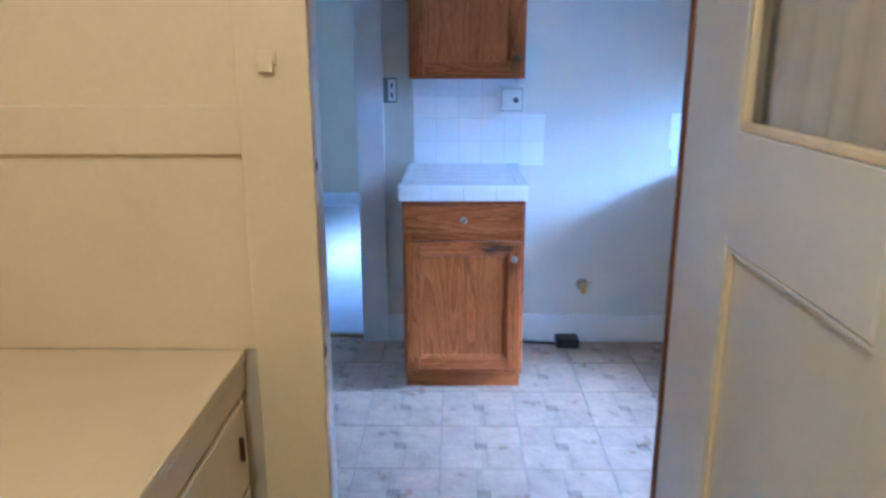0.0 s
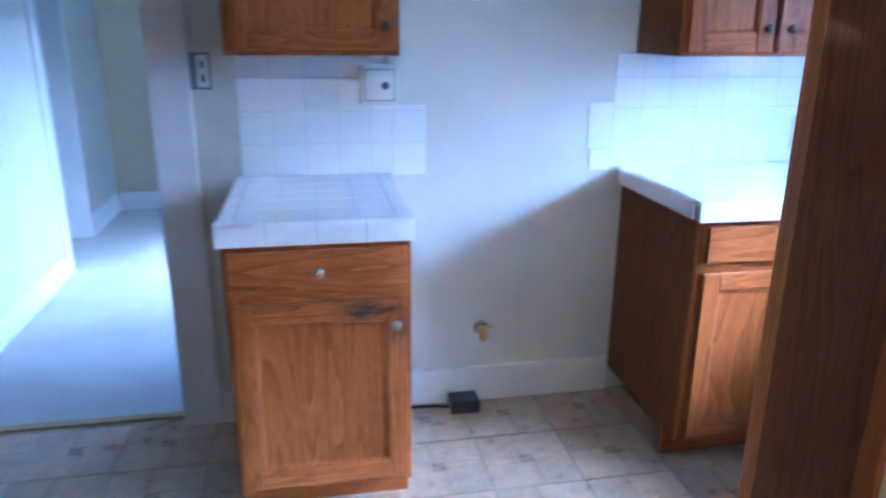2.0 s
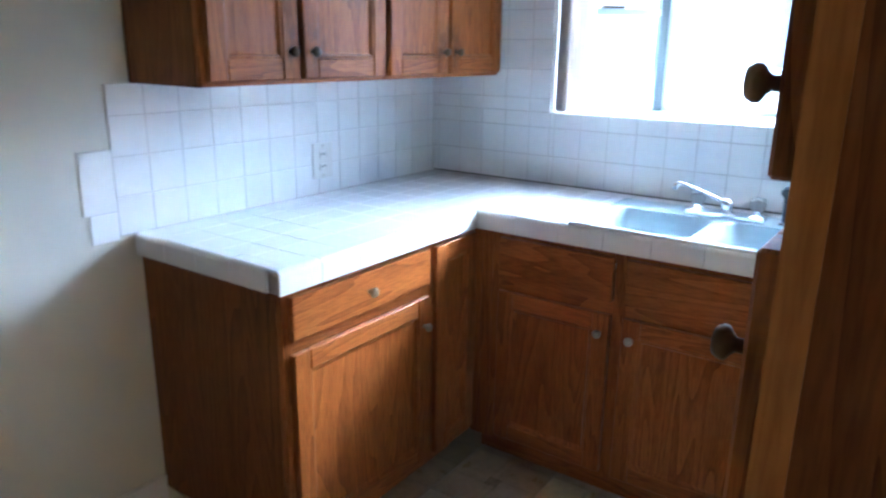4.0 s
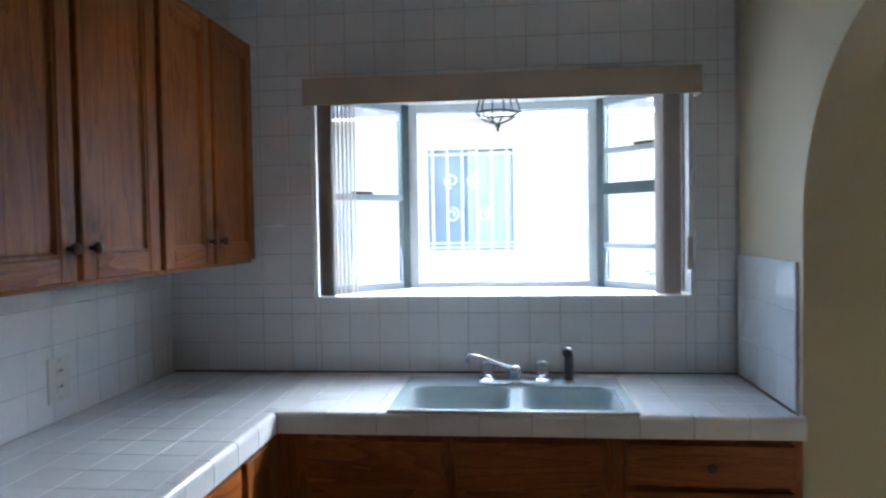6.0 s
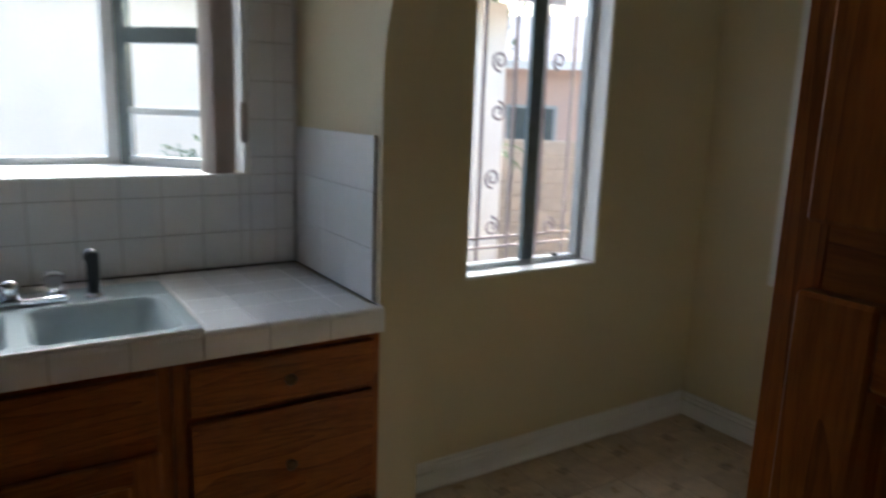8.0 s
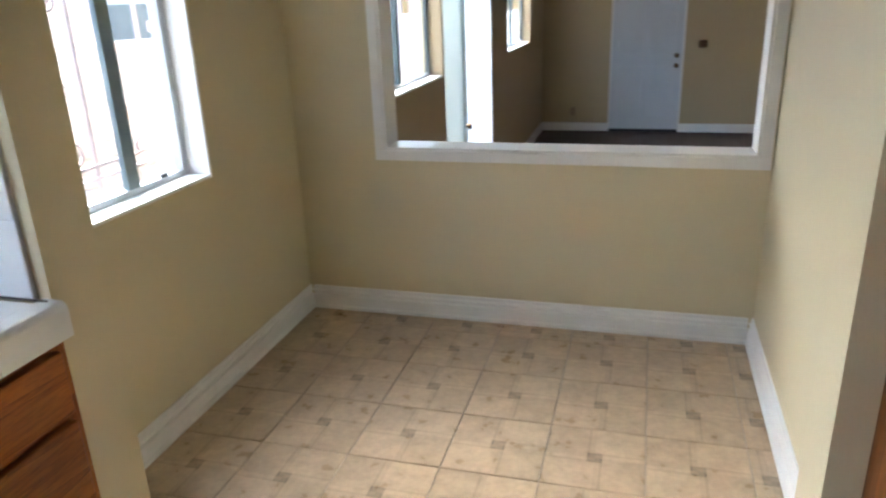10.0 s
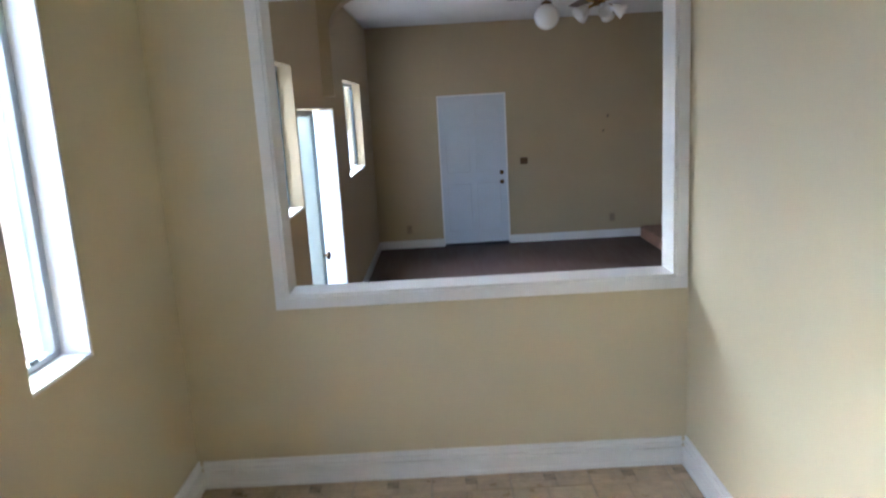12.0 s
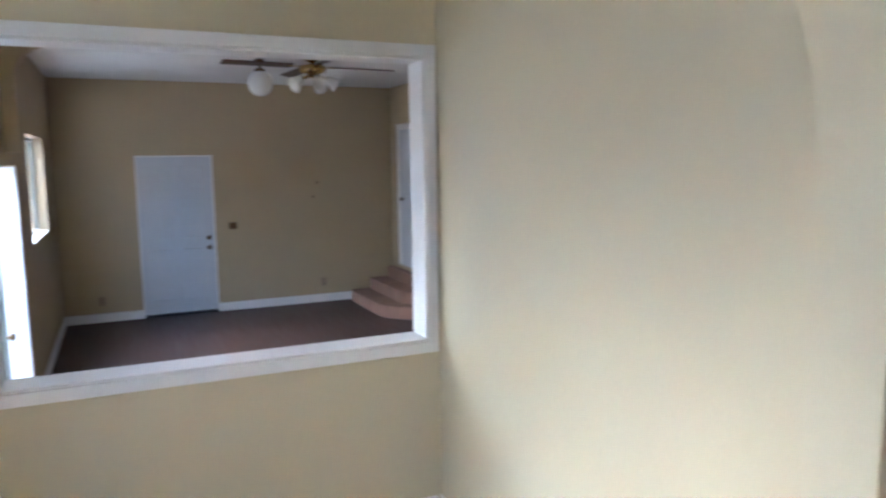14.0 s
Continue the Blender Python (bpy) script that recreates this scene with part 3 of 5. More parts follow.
def moulded_base(name, label, start, end, normal, height=0.108, depth=0.016):
    """A baseboard with a stepped and rounded top, along a wall from start to end."""
    (x0, y0), (x1, y1), (nx, ny) = start, end, normal
    prof = [(0, 0), (depth + 0.008, 0), (depth + 0.008, 0.012), (depth + 0.002, 0.02), (depth, height * 0.57), (depth - 0.003, height * 0.60), (0.004, height * 0.615), (0.004, height * 0.69), (depth - 0.004, height * 0.72), (depth, height * 0.76), (depth - 0.002, height * 0.81), (depth - 0.009, height * 0.84), (depth - 0.009, height * 0.90), (0.008, height * 0.97), (0.005, height), (0, height)]
    bm = bmesh.new()
    a = [bm.verts.new((x0 + nx * d, y0 + ny * d, z)) for d, z in prof]
    b = [bm.verts.new((x1 + nx * d, y1 + ny * d, z)) for d, z in prof]
    for k in range(len(prof)):
        bm.faces.new((a[k], a[(k + 1) % len(prof)], b[(k + 1) % len(prof)], b[k]))
    bm.faces.new(a)
    bm.faces.new(b[::-1])
    return solid(name, bm, TRIM, label, "baseboard", "structure")


moulded_base("baseboard_nook_south", "white moulded baseboard with a stepped top edge", (NOOK_W + 0.02, NOOK_S), (EAST - 0.02, NOOK_S), (0, 1))
moulded_base("baseboard_nook_east", "white moulded baseboard under the nook window", (EAST, NOOK_S), (EAST, ARCH_S), (-1, 0))
moulded_base("baseboard_nook_west", "white moulded baseboard along a plain wall", (NOOK_W, NOOK_S), (NOOK_W, ARCH_S), (1, 0))
trim("baseboard_kitchen", "white painted kitchen baseboard", TRIM, (0.73, 1.595, NORTH - 0.018, NORTH - 0.0005, 0, 0.145))
trim("baseboard_kitchen_west", "white painted kitchen baseboard stub", TRIM, (0.088, 0.21, NORTH - 0.018, NORTH - 0.0005, 0, 0.145))
moulded_base("baseboard_hall", "white hall baseboard", (-0.97, NORTH + 0.13), (-0.97, 5.88), (1, 0), 0.12)
moulded_base("baseboard_hall_far", "white hall baseboard", (-1.06, 6.66), (-1.06, 7.40), (1, 0), 0.14)
moulded_base("baseboard_hall_end", "white hall end baseboard", (-1.04, 7.42), (1.18, 7.42), (0, -1), 0.14)
trim("casing_hall", "white painted casing round the hall opening", TRIM, (-0.035, 0.086, NORTH - 0.022, NORTH - 0.0005, 0, 2.16), (-1.07, -0.95, NORTH - 0.022, NORTH - 0.0005, 0, 2.16),
     (-0.9495, -0.0355, NORTH - 0.022, NORTH - 0.0005, 2.06, 2.16), (-0.047, -0.0345, NORTH + 0.0005, NORTH + 0.125, 0, 2.055), (-0.9505, -0.938, NORTH + 0.0005, NORTH + 0.125, 0, 2.055))
trim("casing_hall_doorway", "white casing of the side doorway in the hall", TRIM, (-1.2, -1.045, 6.615, 6.639, 0, 2.13), (-0.968, -0.95, 5.77, 5.88, 0, 2.13), (-1.09, -0.972, 5.881, 5.895, 0, 2.05))
solid("threshold", boxes((-0.938, -0.047, NORTH + 0.035, NORTH + 0.075, -0.003, 0.012), bev=0.004, seg=2), THRESH, "brass carpet threshold strip at the hall opening", "threshold", "structure")

# pass-through: flat white casing and lined reveal
X0, X1, Z0, Z1 = 1.118, 2.583, 0.757, 1.852
trim("casing_pass_through", "white painted casing lining the wide pass-through", TRIM,
     (X0 - 0.042, X1 + 0.042, NOOK_S - 0.002, NOOK_S + 0.016, Z0 - 0.044, Z0), (X0 - 0.042, X1 + 0.042, NOOK_S - 0.002, NOOK_S + 0.016, Z1, Z1 + 0.044),
     (X0 - 0.042, X0, NOOK_S - 0.002, NOOK_S + 0.0155, Z0, Z1), (X1, X1 + 0.042, NOOK_S - 0.002, NOOK_S + 0.0155, Z0, Z1),
     (X0 + 0.0005, X0 + 0.012, NOOK_S - 0.13, NOOK_S + 0.012, Z0 + 0.012, Z1 - 0.012), (X1 - 0.012, X1 - 0.0005, NOOK_S - 0.13, NOOK_S + 0.012, Z0 + 0.012, Z1 - 0.012),
     (X0 + 0.0005, X1 - 0.0005, NOOK_S - 0.13, NOOK_S + 0.013, Z0 + 0.0005, Z0 + 0.0118), (X0 + 0.0005, X1 - 0.0005, NOOK_S - 0.13, NOOK_S + 0.013, Z1 - 0.0118, Z1 - 0.0005))

# pantry doorway lining, strike plates, panelling and built-in cupboard
trim("casing_pantry", "cream enamelled casing of the pantry doorway", PANTRY, (0.058, DOOR_L + 0.030, ARCH_S - 0.03, ARCH_S - 0.0005, 0, 2.14), (DOOR_L + 0.0305, DOOR_R, ARCH_S - 0.03, ARCH_S - 0.0005, 2.05, 2.14))
trim("jamb_pantry", "white painted jamb of the pantry doorway", TRIM, (DOOR_L - 0.001, DOOR_L + 0.014, ARCH_S, ARCH_N + 0.012, 0, 2.05), 
     (DOOR_L + 0.0145, DOOR_R - 0.001, ARCH_S - 0.02, ARCH_N + 0.012, 2.035, 2.051), (DOOR_L - 0.075, DOOR_L - 0.0015, ARCH_N + 0.0005, ARCH_N + 0.018, 0, 2.12))
trim("jamb_pantry_hinge", "cream painted hinge jamb of the pantry doorway", DOORPAINT, (DOOR_R - 0.0032, DOOR_R + 0.001, 1.80, ARCH_N, 0, 2.035), bev=0.0002)
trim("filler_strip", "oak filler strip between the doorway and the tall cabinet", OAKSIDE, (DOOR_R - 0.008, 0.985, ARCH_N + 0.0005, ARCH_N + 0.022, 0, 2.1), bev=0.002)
for z in (1.23, 0.88):
    latch = thing("strike_plate", pose(DOOR_L + 0.030, ARCH_S - 0.014, z), "small painted-over strike plate on the doorway jamb", "latch", "strike plates")
    part("plate", boxes((0, 0.002, -0.006, 0.006, -0.012, 0.012), bev=0.0008), NICKEL, latch)
    # Raised dark square in place of the bolt hole, its shade put into colour.
    part("catch", boxes((0.002, 0.003, -0.003, 0.003, -0.006, 0.006)), DARKGAP, latch)
panelling = thing("wall_panelling", pose(0, 0, 0), "cream enamelled wall panelling above the built-in cupboard", "panelling", kind="structure")
for d in ((-0.62, 0.0575, ARCH_S - 0.022, ARCH_S - 0.0005, 1.25, 1.335), (-0.62, 0.0575, ARCH_S - 0.022, ARCH_S - 0.0005, 2.1, 2.2)):
    part("batten", boxes(d, bev=0.004, seg=2), PANTRY, panelling)
part("panel", boxes((-0.62, 0.0575, ARCH_S - 0.008, ARCH_S - 0.0006, 0.88, 2.1)), PANTRY, panelling)
hook = thing("thumb_latch", pose(0.113, ARCH_S - 0.03, 1.405), "cream painted cupboard turn latch on the casing", "latch")
part("plate", boxes((-0.018, 0.018, -0.004, 0, -0.004, 0.02), bev=0.002), PANTRY, hook)
part("catch", boxes((-0.013, 0.013, -0.014, -0.0042, -0.016, 0.006), bev=0.003, seg=2), PANTRY, hook)
cup = thing("built_in_cupboard", pose(-0.018, 0, 0), "cream enamelled built-in pantry cupboard with a deep top", "cupboard")
part("top", boxes((-0.62, 0.05, 0.62, ARCH_S - 0.0085, 0.8575, 0.880), bev=0.004, seg=2), PANTRY, cup)
part("body", boxes((-0.62, 0.035, 0.64, ARCH_S - 0.009, 0, 0.857)), PANTRY, cup)
part("face_rail", boxes((0.0352, 0.046, 0.64, ARCH_S - 0.012, 0.80, 0.8565), bev=0.002), PANTRY, cup)
for k in range(2):
    y0, y1 = 0.66 + 0.57 * k, 1.21 + 0.57 * k
    dr = part("drawer_front", boxes((0.0352, 0.05, y0, y1, 0.62, 0.792), bev=0.004, seg=2), PANTRY, cup)
    part("pull", boxes((0.05, 0.060, y1 - 0.048, y1 - 0.043, 0.69, 0.74), bev=0.002), BRONZE, dr, "dark metal pull")
    dd = part("door", boxes((0.0352, 0.05, y0, y1, 0.06, 0.61), bev=0.004, seg=2), PANTRY, cup)
    part("hinge", boxes((0.05, 0.054, y1 - 0.02, y1 - 0.008, 0.50, 0.56), bev=0.001), BRONZE, dd)

door = thing("door_1", pose(0, 0, 0), "cream painted half-glazed pantry door standing open", "door", kind="structure")
DX0, DX1, DY0, DY1 = 0.869, 0.906, 1.16, 1.822
for nm, d in (("stile", (DX0, DX1, 1.70, DY1, 0.012, 2.03)), ("stile", (DX0, DX1, DY0, 1.28, 0.012, 2.03)), ("rail", (DX0, DX1, 1.2804, 1.6996, 0.012, 0.24)),
              ("rail", (DX0, DX1, 1.2804, 1.6996, 1.117, 1.30)), ("rail", (DX0, DX1, 1.2804, 1.6996, 1.91, 2.03))):
    part(nm, boxes(d, bev=0.003, seg=2), DOORPAINT, door)
part("panel", boxes((DX0 + 0.014, DX1 - 0.014, 1.2805, 1.6995, 0.2405, 1.1165)), DOORPAINT, door)
# Yellow on all but the last moulding is warm light put into colour.
for d in ((DX0 + 0.001, DX0 + 0.016, 1.683, 1.6995, 1.3005, 1.9095), (DX0 + 0.001, DX0 + 0.016, 1.2805, 1.2965, 1.3005, 1.9095), (DX0 + 0.001, DX0 + 0.016, 1.297, 1.6825, 1.3005, 1.3155), (DX0 + 0.002, DX0 + 0.014, 1.687, 1.6995, 0.2405, 1.1165), (DX0 + 0.002, DX0 + 0.014, 1.2805, 1.687, 1.106, 1.1165)):
    part("moulding", boxes(d, bev=0.004, seg=2), PANTRY if d[5] > 1.2 or d[2] == 1.687 else DOORPAINT, door)
pane = part("pane", boxes((DX0 + 0.017, DX0 + 0.021, 1.281, 1.6995, 1.301, 1.909)), FROST, door, "reflective door glass")
bm = bmesh.new()
rows = []
for z in (1.29, 1.92):
    rows.append([bm.verts.new((DX1 + 0.012 + 0.012 * math.sin(k * 0.7) + 0.004 * math.sin(k * 1.7), 1.25 + 0.44 * k / 60, z)) for k in range(61)])
for k in range(60):
    bm.faces.new((rows[0][k], rows[0][k + 1], rows[1][k + 1], rows[1][k])).smooth = True
part("sheer_curtain", bm, CURTAIN, door, "gathered pale sheer curtain behind the glass")
for z in (0.3, 1.75):
    part("hinge", boxes((DX0 - 0.004, DX0 + 0.004, DY1 - 0.002, DY1 + 0.007, z, z + 0.09), bev=0.001), BRASS, door)

# ---- kitchen bay window ----
win = thing("window_1", pose(0, 0, 0), "white and grey framed bay window over the sink", "window", kind="structure")
WY0, WY1, WZ0, WZ1 = 2.095, 3.448, 1.19, 1.95
BX, BL, BR = 3.40, 3.135, 2.395


def prism(pts, z0, z1, bm=None):
    bm = bm or bmesh.new()
    a = [bm.verts.new((x, y, z0)) for x, y in pts]
    b = [bm.verts.new((x, y, z1)) for x, y in pts]
    for k in range(len(pts)):
        bm.faces.new((a[k], a[(k + 1) % len(pts)], b[(k + 1) % len(pts)], b[k]))
    bm.faces.new(a[::-1])
    bm.faces.new(b)
    return bm


bay = [(EAST + 0.001, WY0 + 0.001), (BX + 0.06, BR - 0.02), (BX + 0.06, BL + 0.02), (EAST + 0.001, WY1 - 0.001)]
part("window_sill", prism(bay, WZ0 - 0.05, WZ0 + 0.004), TRIM, win, "white painted deep bay sill")
part("bay_head", prism(bay, WZ1 - 0.004, WZ1 + 0.05), TRIM, win)


def bar(name, p, q, z0, z1, wide, deep, material, parent=None, label=""):
    """An upright or level frame bar between two plan points."""
    p, q = Vector((*p, 0)), Vector((*q, 0))
    d = (q - p).normalized()
    n = Vector((-d.y, d.x, 0)) * deep / 2
    pts = [(p - n).to_2d(), (q - n).to_2d(), (q + n).to_2d(), (p + n).to_2d()]
    return part(name, prism([tuple(v) for v in pts], z0, z1), material, parent or win, label)


def mix2(p, q, t):
    return (p[0] + (q[0] - p[0]) * t, p[1] + (q[1] - p[1]) * t)


C0, C1, S0, S1 = (BX, BR), (BX, BL), (EAST + 0.09, WY0 + 0.012), (EAST + 0.09, WY1 - 0.012)
zb, zt = WZ0 + 0.0045, WZ1 - 0.0045
for p in (C0, C1):
    s = 1 if p is C0 else -1
    bar("mullion", (p[0], p[1] - 0.024), (p[0], p[1] + 0.024), zb, zt, 0, 0.05, WHITEALU)
for z0, z1 in ((zb, zb + 0.022), (zt - 0.03, zt)):
    bar("frame_rail", (BX, BR + 0.0245), (BX, BL - 0.0245), z0, z1, 0, 0.035, WHITEALU)
glass1 = bar("pane", (BX, BR + 0.025), (BX, BL - 0.025), zb + 0.022, zt - 0.03, 0, 0.004, CLEAR)
glass1.visible_shadow = False
for corner, end, bars in ((C1, S1, ((1.565, 0.024, ALU),)), (C0, S0, ((1.36, 0.02, ALU), (1.585, 0.045, DARKALU), (1.735, 0.02, ALU)))):
    a, b = mix2(corner, end, 0.075), mix2(corner, end, 0.985)
    for t0, t1, m in ((0.075, 0.155, DARKALU), (0.915, 0.985, WHITEALU)):
        bar("frame_stile", mix2(corner, end, t0), mix2(corner, end, t1), zb, zt, 0, 0.034, m)
    inner = (mix2(corner, end, 0.1555), mix2(corner, end, 0.9145))
    for z0, z1 in ((zb, zb + 0.028), (zt - 0.03, zt)):
        bar("frame_rail", *inner, z0, z1, 0, 0.03, ALU)
    for z, h, m in bars:
        bar("glazing_bar", *inner, z - h / 2, z + h / 2, 0, 0.028, m)
        bar("window_catch", mix2(*inner, 0.45), mix2(*inner, 0.72), z + h / 2 + 0.001, z + h / 2 + 0.011, 0, 0.03, BRONZE) if z > 1.5 and h < 0.03 else None
    g = bar("pane", *inner, zb + 0.0285, zt - 0.0305, 0, 0.004, CLEAR)
    g.visible_shadow = False
# plaster cheeks of the bay beside the wall
for y0, y1 in ((WY0 + 0.0005, WY0 + 0.012), (WY1 - 0.012, WY1 - 0.0005)):
    part("reveal", boxes((EAST + 0.002, EAST + 0.1, y0, y1, zb, zt)), TRIM, win)

val = thing("blind_valance", pose(0, 0, 0), "beige fabric-covered valance box above the window", "valance")
part("front_board", boxes((EAST - 0.085, EAST - 0.073, 2.088, 3.456, 1.878, 1.972), bev=0.003, seg=2), VALANCE, val)
part("top_board", boxes((EAST - 0.0725, EAST - 0.009, 2.0885, 3.4555, 1.963, 1.971)), VALANCE, val)
for y in (2.0885, 3.4445):
    part("end_board", boxes((EAST - 0.0725, EAST - 0.009, y, y + 0.011, 1.879, 1.9625)), VALANCE, val)
part("head_rail", boxes((EAST - 0.055, EAST - 0.02, 2.11, 3.43, 1.925, 1.955)), ALU, val)


def blind(ys, label):
    b = thing("vertical_blind", pose(EAST - 0.036, 0, 0), label, "blind", "vertical blinds drawn aside")
    for y, tilt in ys:
        bm = bmesh.new()
        pts = [(-0.044 + 0.0088 * j, 0.006 * math.sin(math.pi * j / 10)) for j in range(11)]
        lo = [bm.verts.new((u, v, 1.202)) for u, v in pts]
        hi = [bm.verts.new((u, v, 1.922)) for u, v in pts]
        for j in range(10):
            bm.faces.new((lo[j], lo[j + 1], hi[j + 1], hi[j])).smooth = True
        o = part("slat", bm, BLIND, b)
        o.matrix_basis = pose(0, y, 0, 0, 0, tilt + random.uniform(-1.5, 1.5))
        part("carrier", boxes((-0.004, 0.004, y - 0.003, y + 0.003, 1.925, 1.938)), PLASTIC, b)


blind([(3.405 - 0.007 * k, 32) for k in range(5)] + [(3.354 - 0.0145 * k, 9.5) for k in range(6)], "taupe vinyl vertical blind slats stacked beside the window")
blind([(2.222 - 0.0095 * k, 8 + 6 * (k % 2)) for k in range(7)], "taupe vinyl vertical blind slats bunched beside the window")
wand = thing("blind_wand", pose(EAST - 0.03, 2.118, 0), "white blind cord with a small weight", "blind cord")
part("cord", tube(bmesh.new(), [(0, 0, 1.93), (0.004, -0.002, 1.6), (0, 0, 1.40)], 0.004), PLASTIC, wand)
part("weight", lathe(bmesh.new(), [(0.004, 1.40), (0.009, 1.39), (0.01, 1.30), (0.006, 1.285)]), BLIND, wand)

# hanging lantern in the bay
lan = thing("hanging_lantern", pose(3.2, 2.775, 1.82), "small dark metal hanging lantern with clear glass panes", "lantern")
bm = bmesh.new()
N = 6
ring = [Vector((0.088 * math.cos(2 * math.pi * k / N + 0.3), 0.088 * math.sin(2 * math.pi * k / N + 0.3), 0.055)) for k in range(N)]
for k in range(N):
    part("rib", tube(bmesh.new(), [(0, 0, 0.012), tuple(ring[k] * 0.55 + Vector((0, 0, -0.002))), tuple(ring[k])], 0.003, 6), DARKALU, lan)
    part("ring_bar", tube(bmesh.new(), [tuple(ring[k]), tuple(ring[(k + 1) % N])], 0.0045, 6), DARKALU, lan)
    part("post", tube(bmesh.new(), [tuple(ring[k]), tuple(ring[k] * 0.8 + Vector((0, 0, 0.07)))], 0.0035, 6), DARKALU, lan)
    bm = bmesh.new()
    q = [ring[k] * 0.99, ring[(k + 1) % N] * 0.99, ring[(k + 1) % N] * 0.8 + Vector((0, 0, 0.068)), ring[k] * 0.8 + Vector((0, 0, 0.068))]
    vs = [bm.verts.new(v) for v in q] + [bm.verts.new(v * 0.98) for v in q]
    for f in ((0, 1, 2, 3), (7, 6, 5, 4), (0, 4, 5, 1), (1, 5, 6, 2), (2, 6, 7, 3), (3, 7, 4, 0)):
        bm.faces.new([vs[i] for i in f])
    part("pane", bm, CLEAR, lan)
part("finial", lathe(bmesh.new(), [(0.001, -0.016), (0.006, -0.01), (0.003, -0.004), (0.009, 0.004), (0.012, 0.014), (0.004, 0.018)]), DARKALU, lan)
part("stem", tube(bmesh.new(), [(0, 0, 0.123), (0, 0, 0.1255)], 0.05, 12), DARKALU, lan)

# ---- nook window ----
win2 = thing("window_2", pose(0, 0, 0), "grey aluminium sliding window behind an iron grille", "window", kind="structure")
NY0, NY1, NZ0, NZ1 = 0.655, 1.309, 0.785, 1.99
for nm, d, m in (("window_sill", (EAST + 0.001, EAST + 0.149, NY0 + 0.0005, NY1 - 0.0005, NZ0 + 0.0005, NZ0 + 0.012), TRIM), ("reveal", (EAST + 0.001, EAST + 0.149, NY0 + 0.0005, NY0 + 0.010, NZ0 + 0.0125, NZ1 - 0.0005), TRIM),
                 ("reveal", (EAST + 0.001, EAST + 0.149, NY1 - 0.010, NY1 - 0.0005, NZ0 + 0.0125, NZ1 - 0.0005), TRIM),
                 ("frame_rail", (EAST + 0.085, EAST + 0.125, NY0 + 0.0105, NY1 - 0.0105, NZ0 + 0.0125, NZ0 + 0.033), ALU), ("frame_rail", (EAST + 0.085, EAST + 0.125, NY0 + 0.0105, NY1 - 0.0105, NZ1 - 0.03, NZ1 - 0.001), ALU),
                 ("frame_stile", (EAST + 0.085, EAST + 0.125, NY0 + 0.0105, NY0 + 0.04, NZ0 + 0.0335, NZ1 - 0.0305), ALU), ("frame_stile", (EAST + 0.085, EAST + 0.125, NY1 - 0.03, NY1 - 0.0105, NZ0 + 0.0335, NZ1 - 0.0305), ALU),
                 ("meeting_stile", (EAST + 0.082, EAST + 0.104, 0.928, 0.985, NZ0 + 0.0335, NZ1 - 0.0305), SASH), ("meeting_stile", (EAST + 0.1045, EAST + 0.122, 0.902, 0.932, NZ0 + 0.0335, NZ1 - 0.0305), ALU)):
    part(nm, boxes(d, bev=0.002), m, win2)
for y0, y1, x in ((NY0 + 0.04, 0.902, 0.112), (0.985, NY1 - 0.03, 0.093)):
    g = part("pane", boxes((EAST + x, EAST + x + 0.004, y0, y1, NZ0 + 0.034, NZ1 - 0.031)), CLEAR, win2)
    g.visible_shadow = False
part("window_catch", boxes((EAST + 0.07, EAST + 0.084, 0.80, 0.83, NZ0 + 0.035, NZ0 + 0.05), bev=0.003), BLACK, win2)


def spiral(cy, cz, r, turns=1.4, start=0.0, sign=1):
    return [(0, cy + sign * r * (1 - 0.75 * k / 24) * math.cos(start + turns * 2 * math.pi * k / 24), cz + r * (1 - 0.75 * k / 24) * math.sin(start + turns * 2 * math.pi * k / 24)) for k in range(25)]


def grille(name, m, y0, y1, z0, z1, material, label, bars=5, scrolls=(), hold=-0.062, thick=0.006):
    g = thing(name, m, label, "window grille")
    for k in range(bars):
        y = y0 + (y1 - y0) * (k + 0.5) / bars
        part("upright", boxes((-thick, thick, y - thick, y + thick, z0, z1), bev=0.001), material, g)
    for z in (z0 + 0.05, z0 + 0.09, z1 - 0.07):
        part("cross_bar", boxes((-0.005, 0.005, y0, y1, z - thick * 0.8, z + thick * 0.8)), material, g)
    for y in (y0, y1 - 0.012):
        for z in (z0 + 0.05, z1 - 0.07):
            part("bracket", boxes((min(0, hold), max(0, hold), y, y + 0.012, z - 0.006, z + 0.006)), material, g)
    for c in scrolls:
        part("scroll", tube(bmesh.new(), spiral(*c), thick * 0.9, 6), material, g)
    return g


grille("window_grille", pose(EAST + 0.21, 0, 0), 0.582, 1.342, 0.8, 2.05, IRON, "rust-brown wrought iron grille with scrolls outside the window", 5,
       [(1.038, 1.583, 0.04, 1.4, -1.57), (1.038, 1.39, 0.04, 1.4, 1.57), (1.05, 1.131, 0.04, 1.4, -1.57), (1.045, 0.935, 0.04, 1.4, 1.57), (0.74, 0.92, 0.036, 1.4, 1.57), (0.74, 1.60, 0.036, 1.4, -1.57), (1.04, 1.86, 0.04, 1.4, 0)])

# ---- sink, tap ----
def rounded(cx, cy, w, h, r, z, n=5):
    pts = []
    for sx, sy, a in ((1, 1, 0), (-1, 1, 90), (-1, -1, 180), (1, -1, 270)):
        for k in range(n + 1):
            t = radians(a + 90 * k / n)
            pts.append((cx + sx * (w / 2 - r) + r * math.cos(t), cy + sy * (h / 2 - r) + r * math.sin(t), z))
    return pts


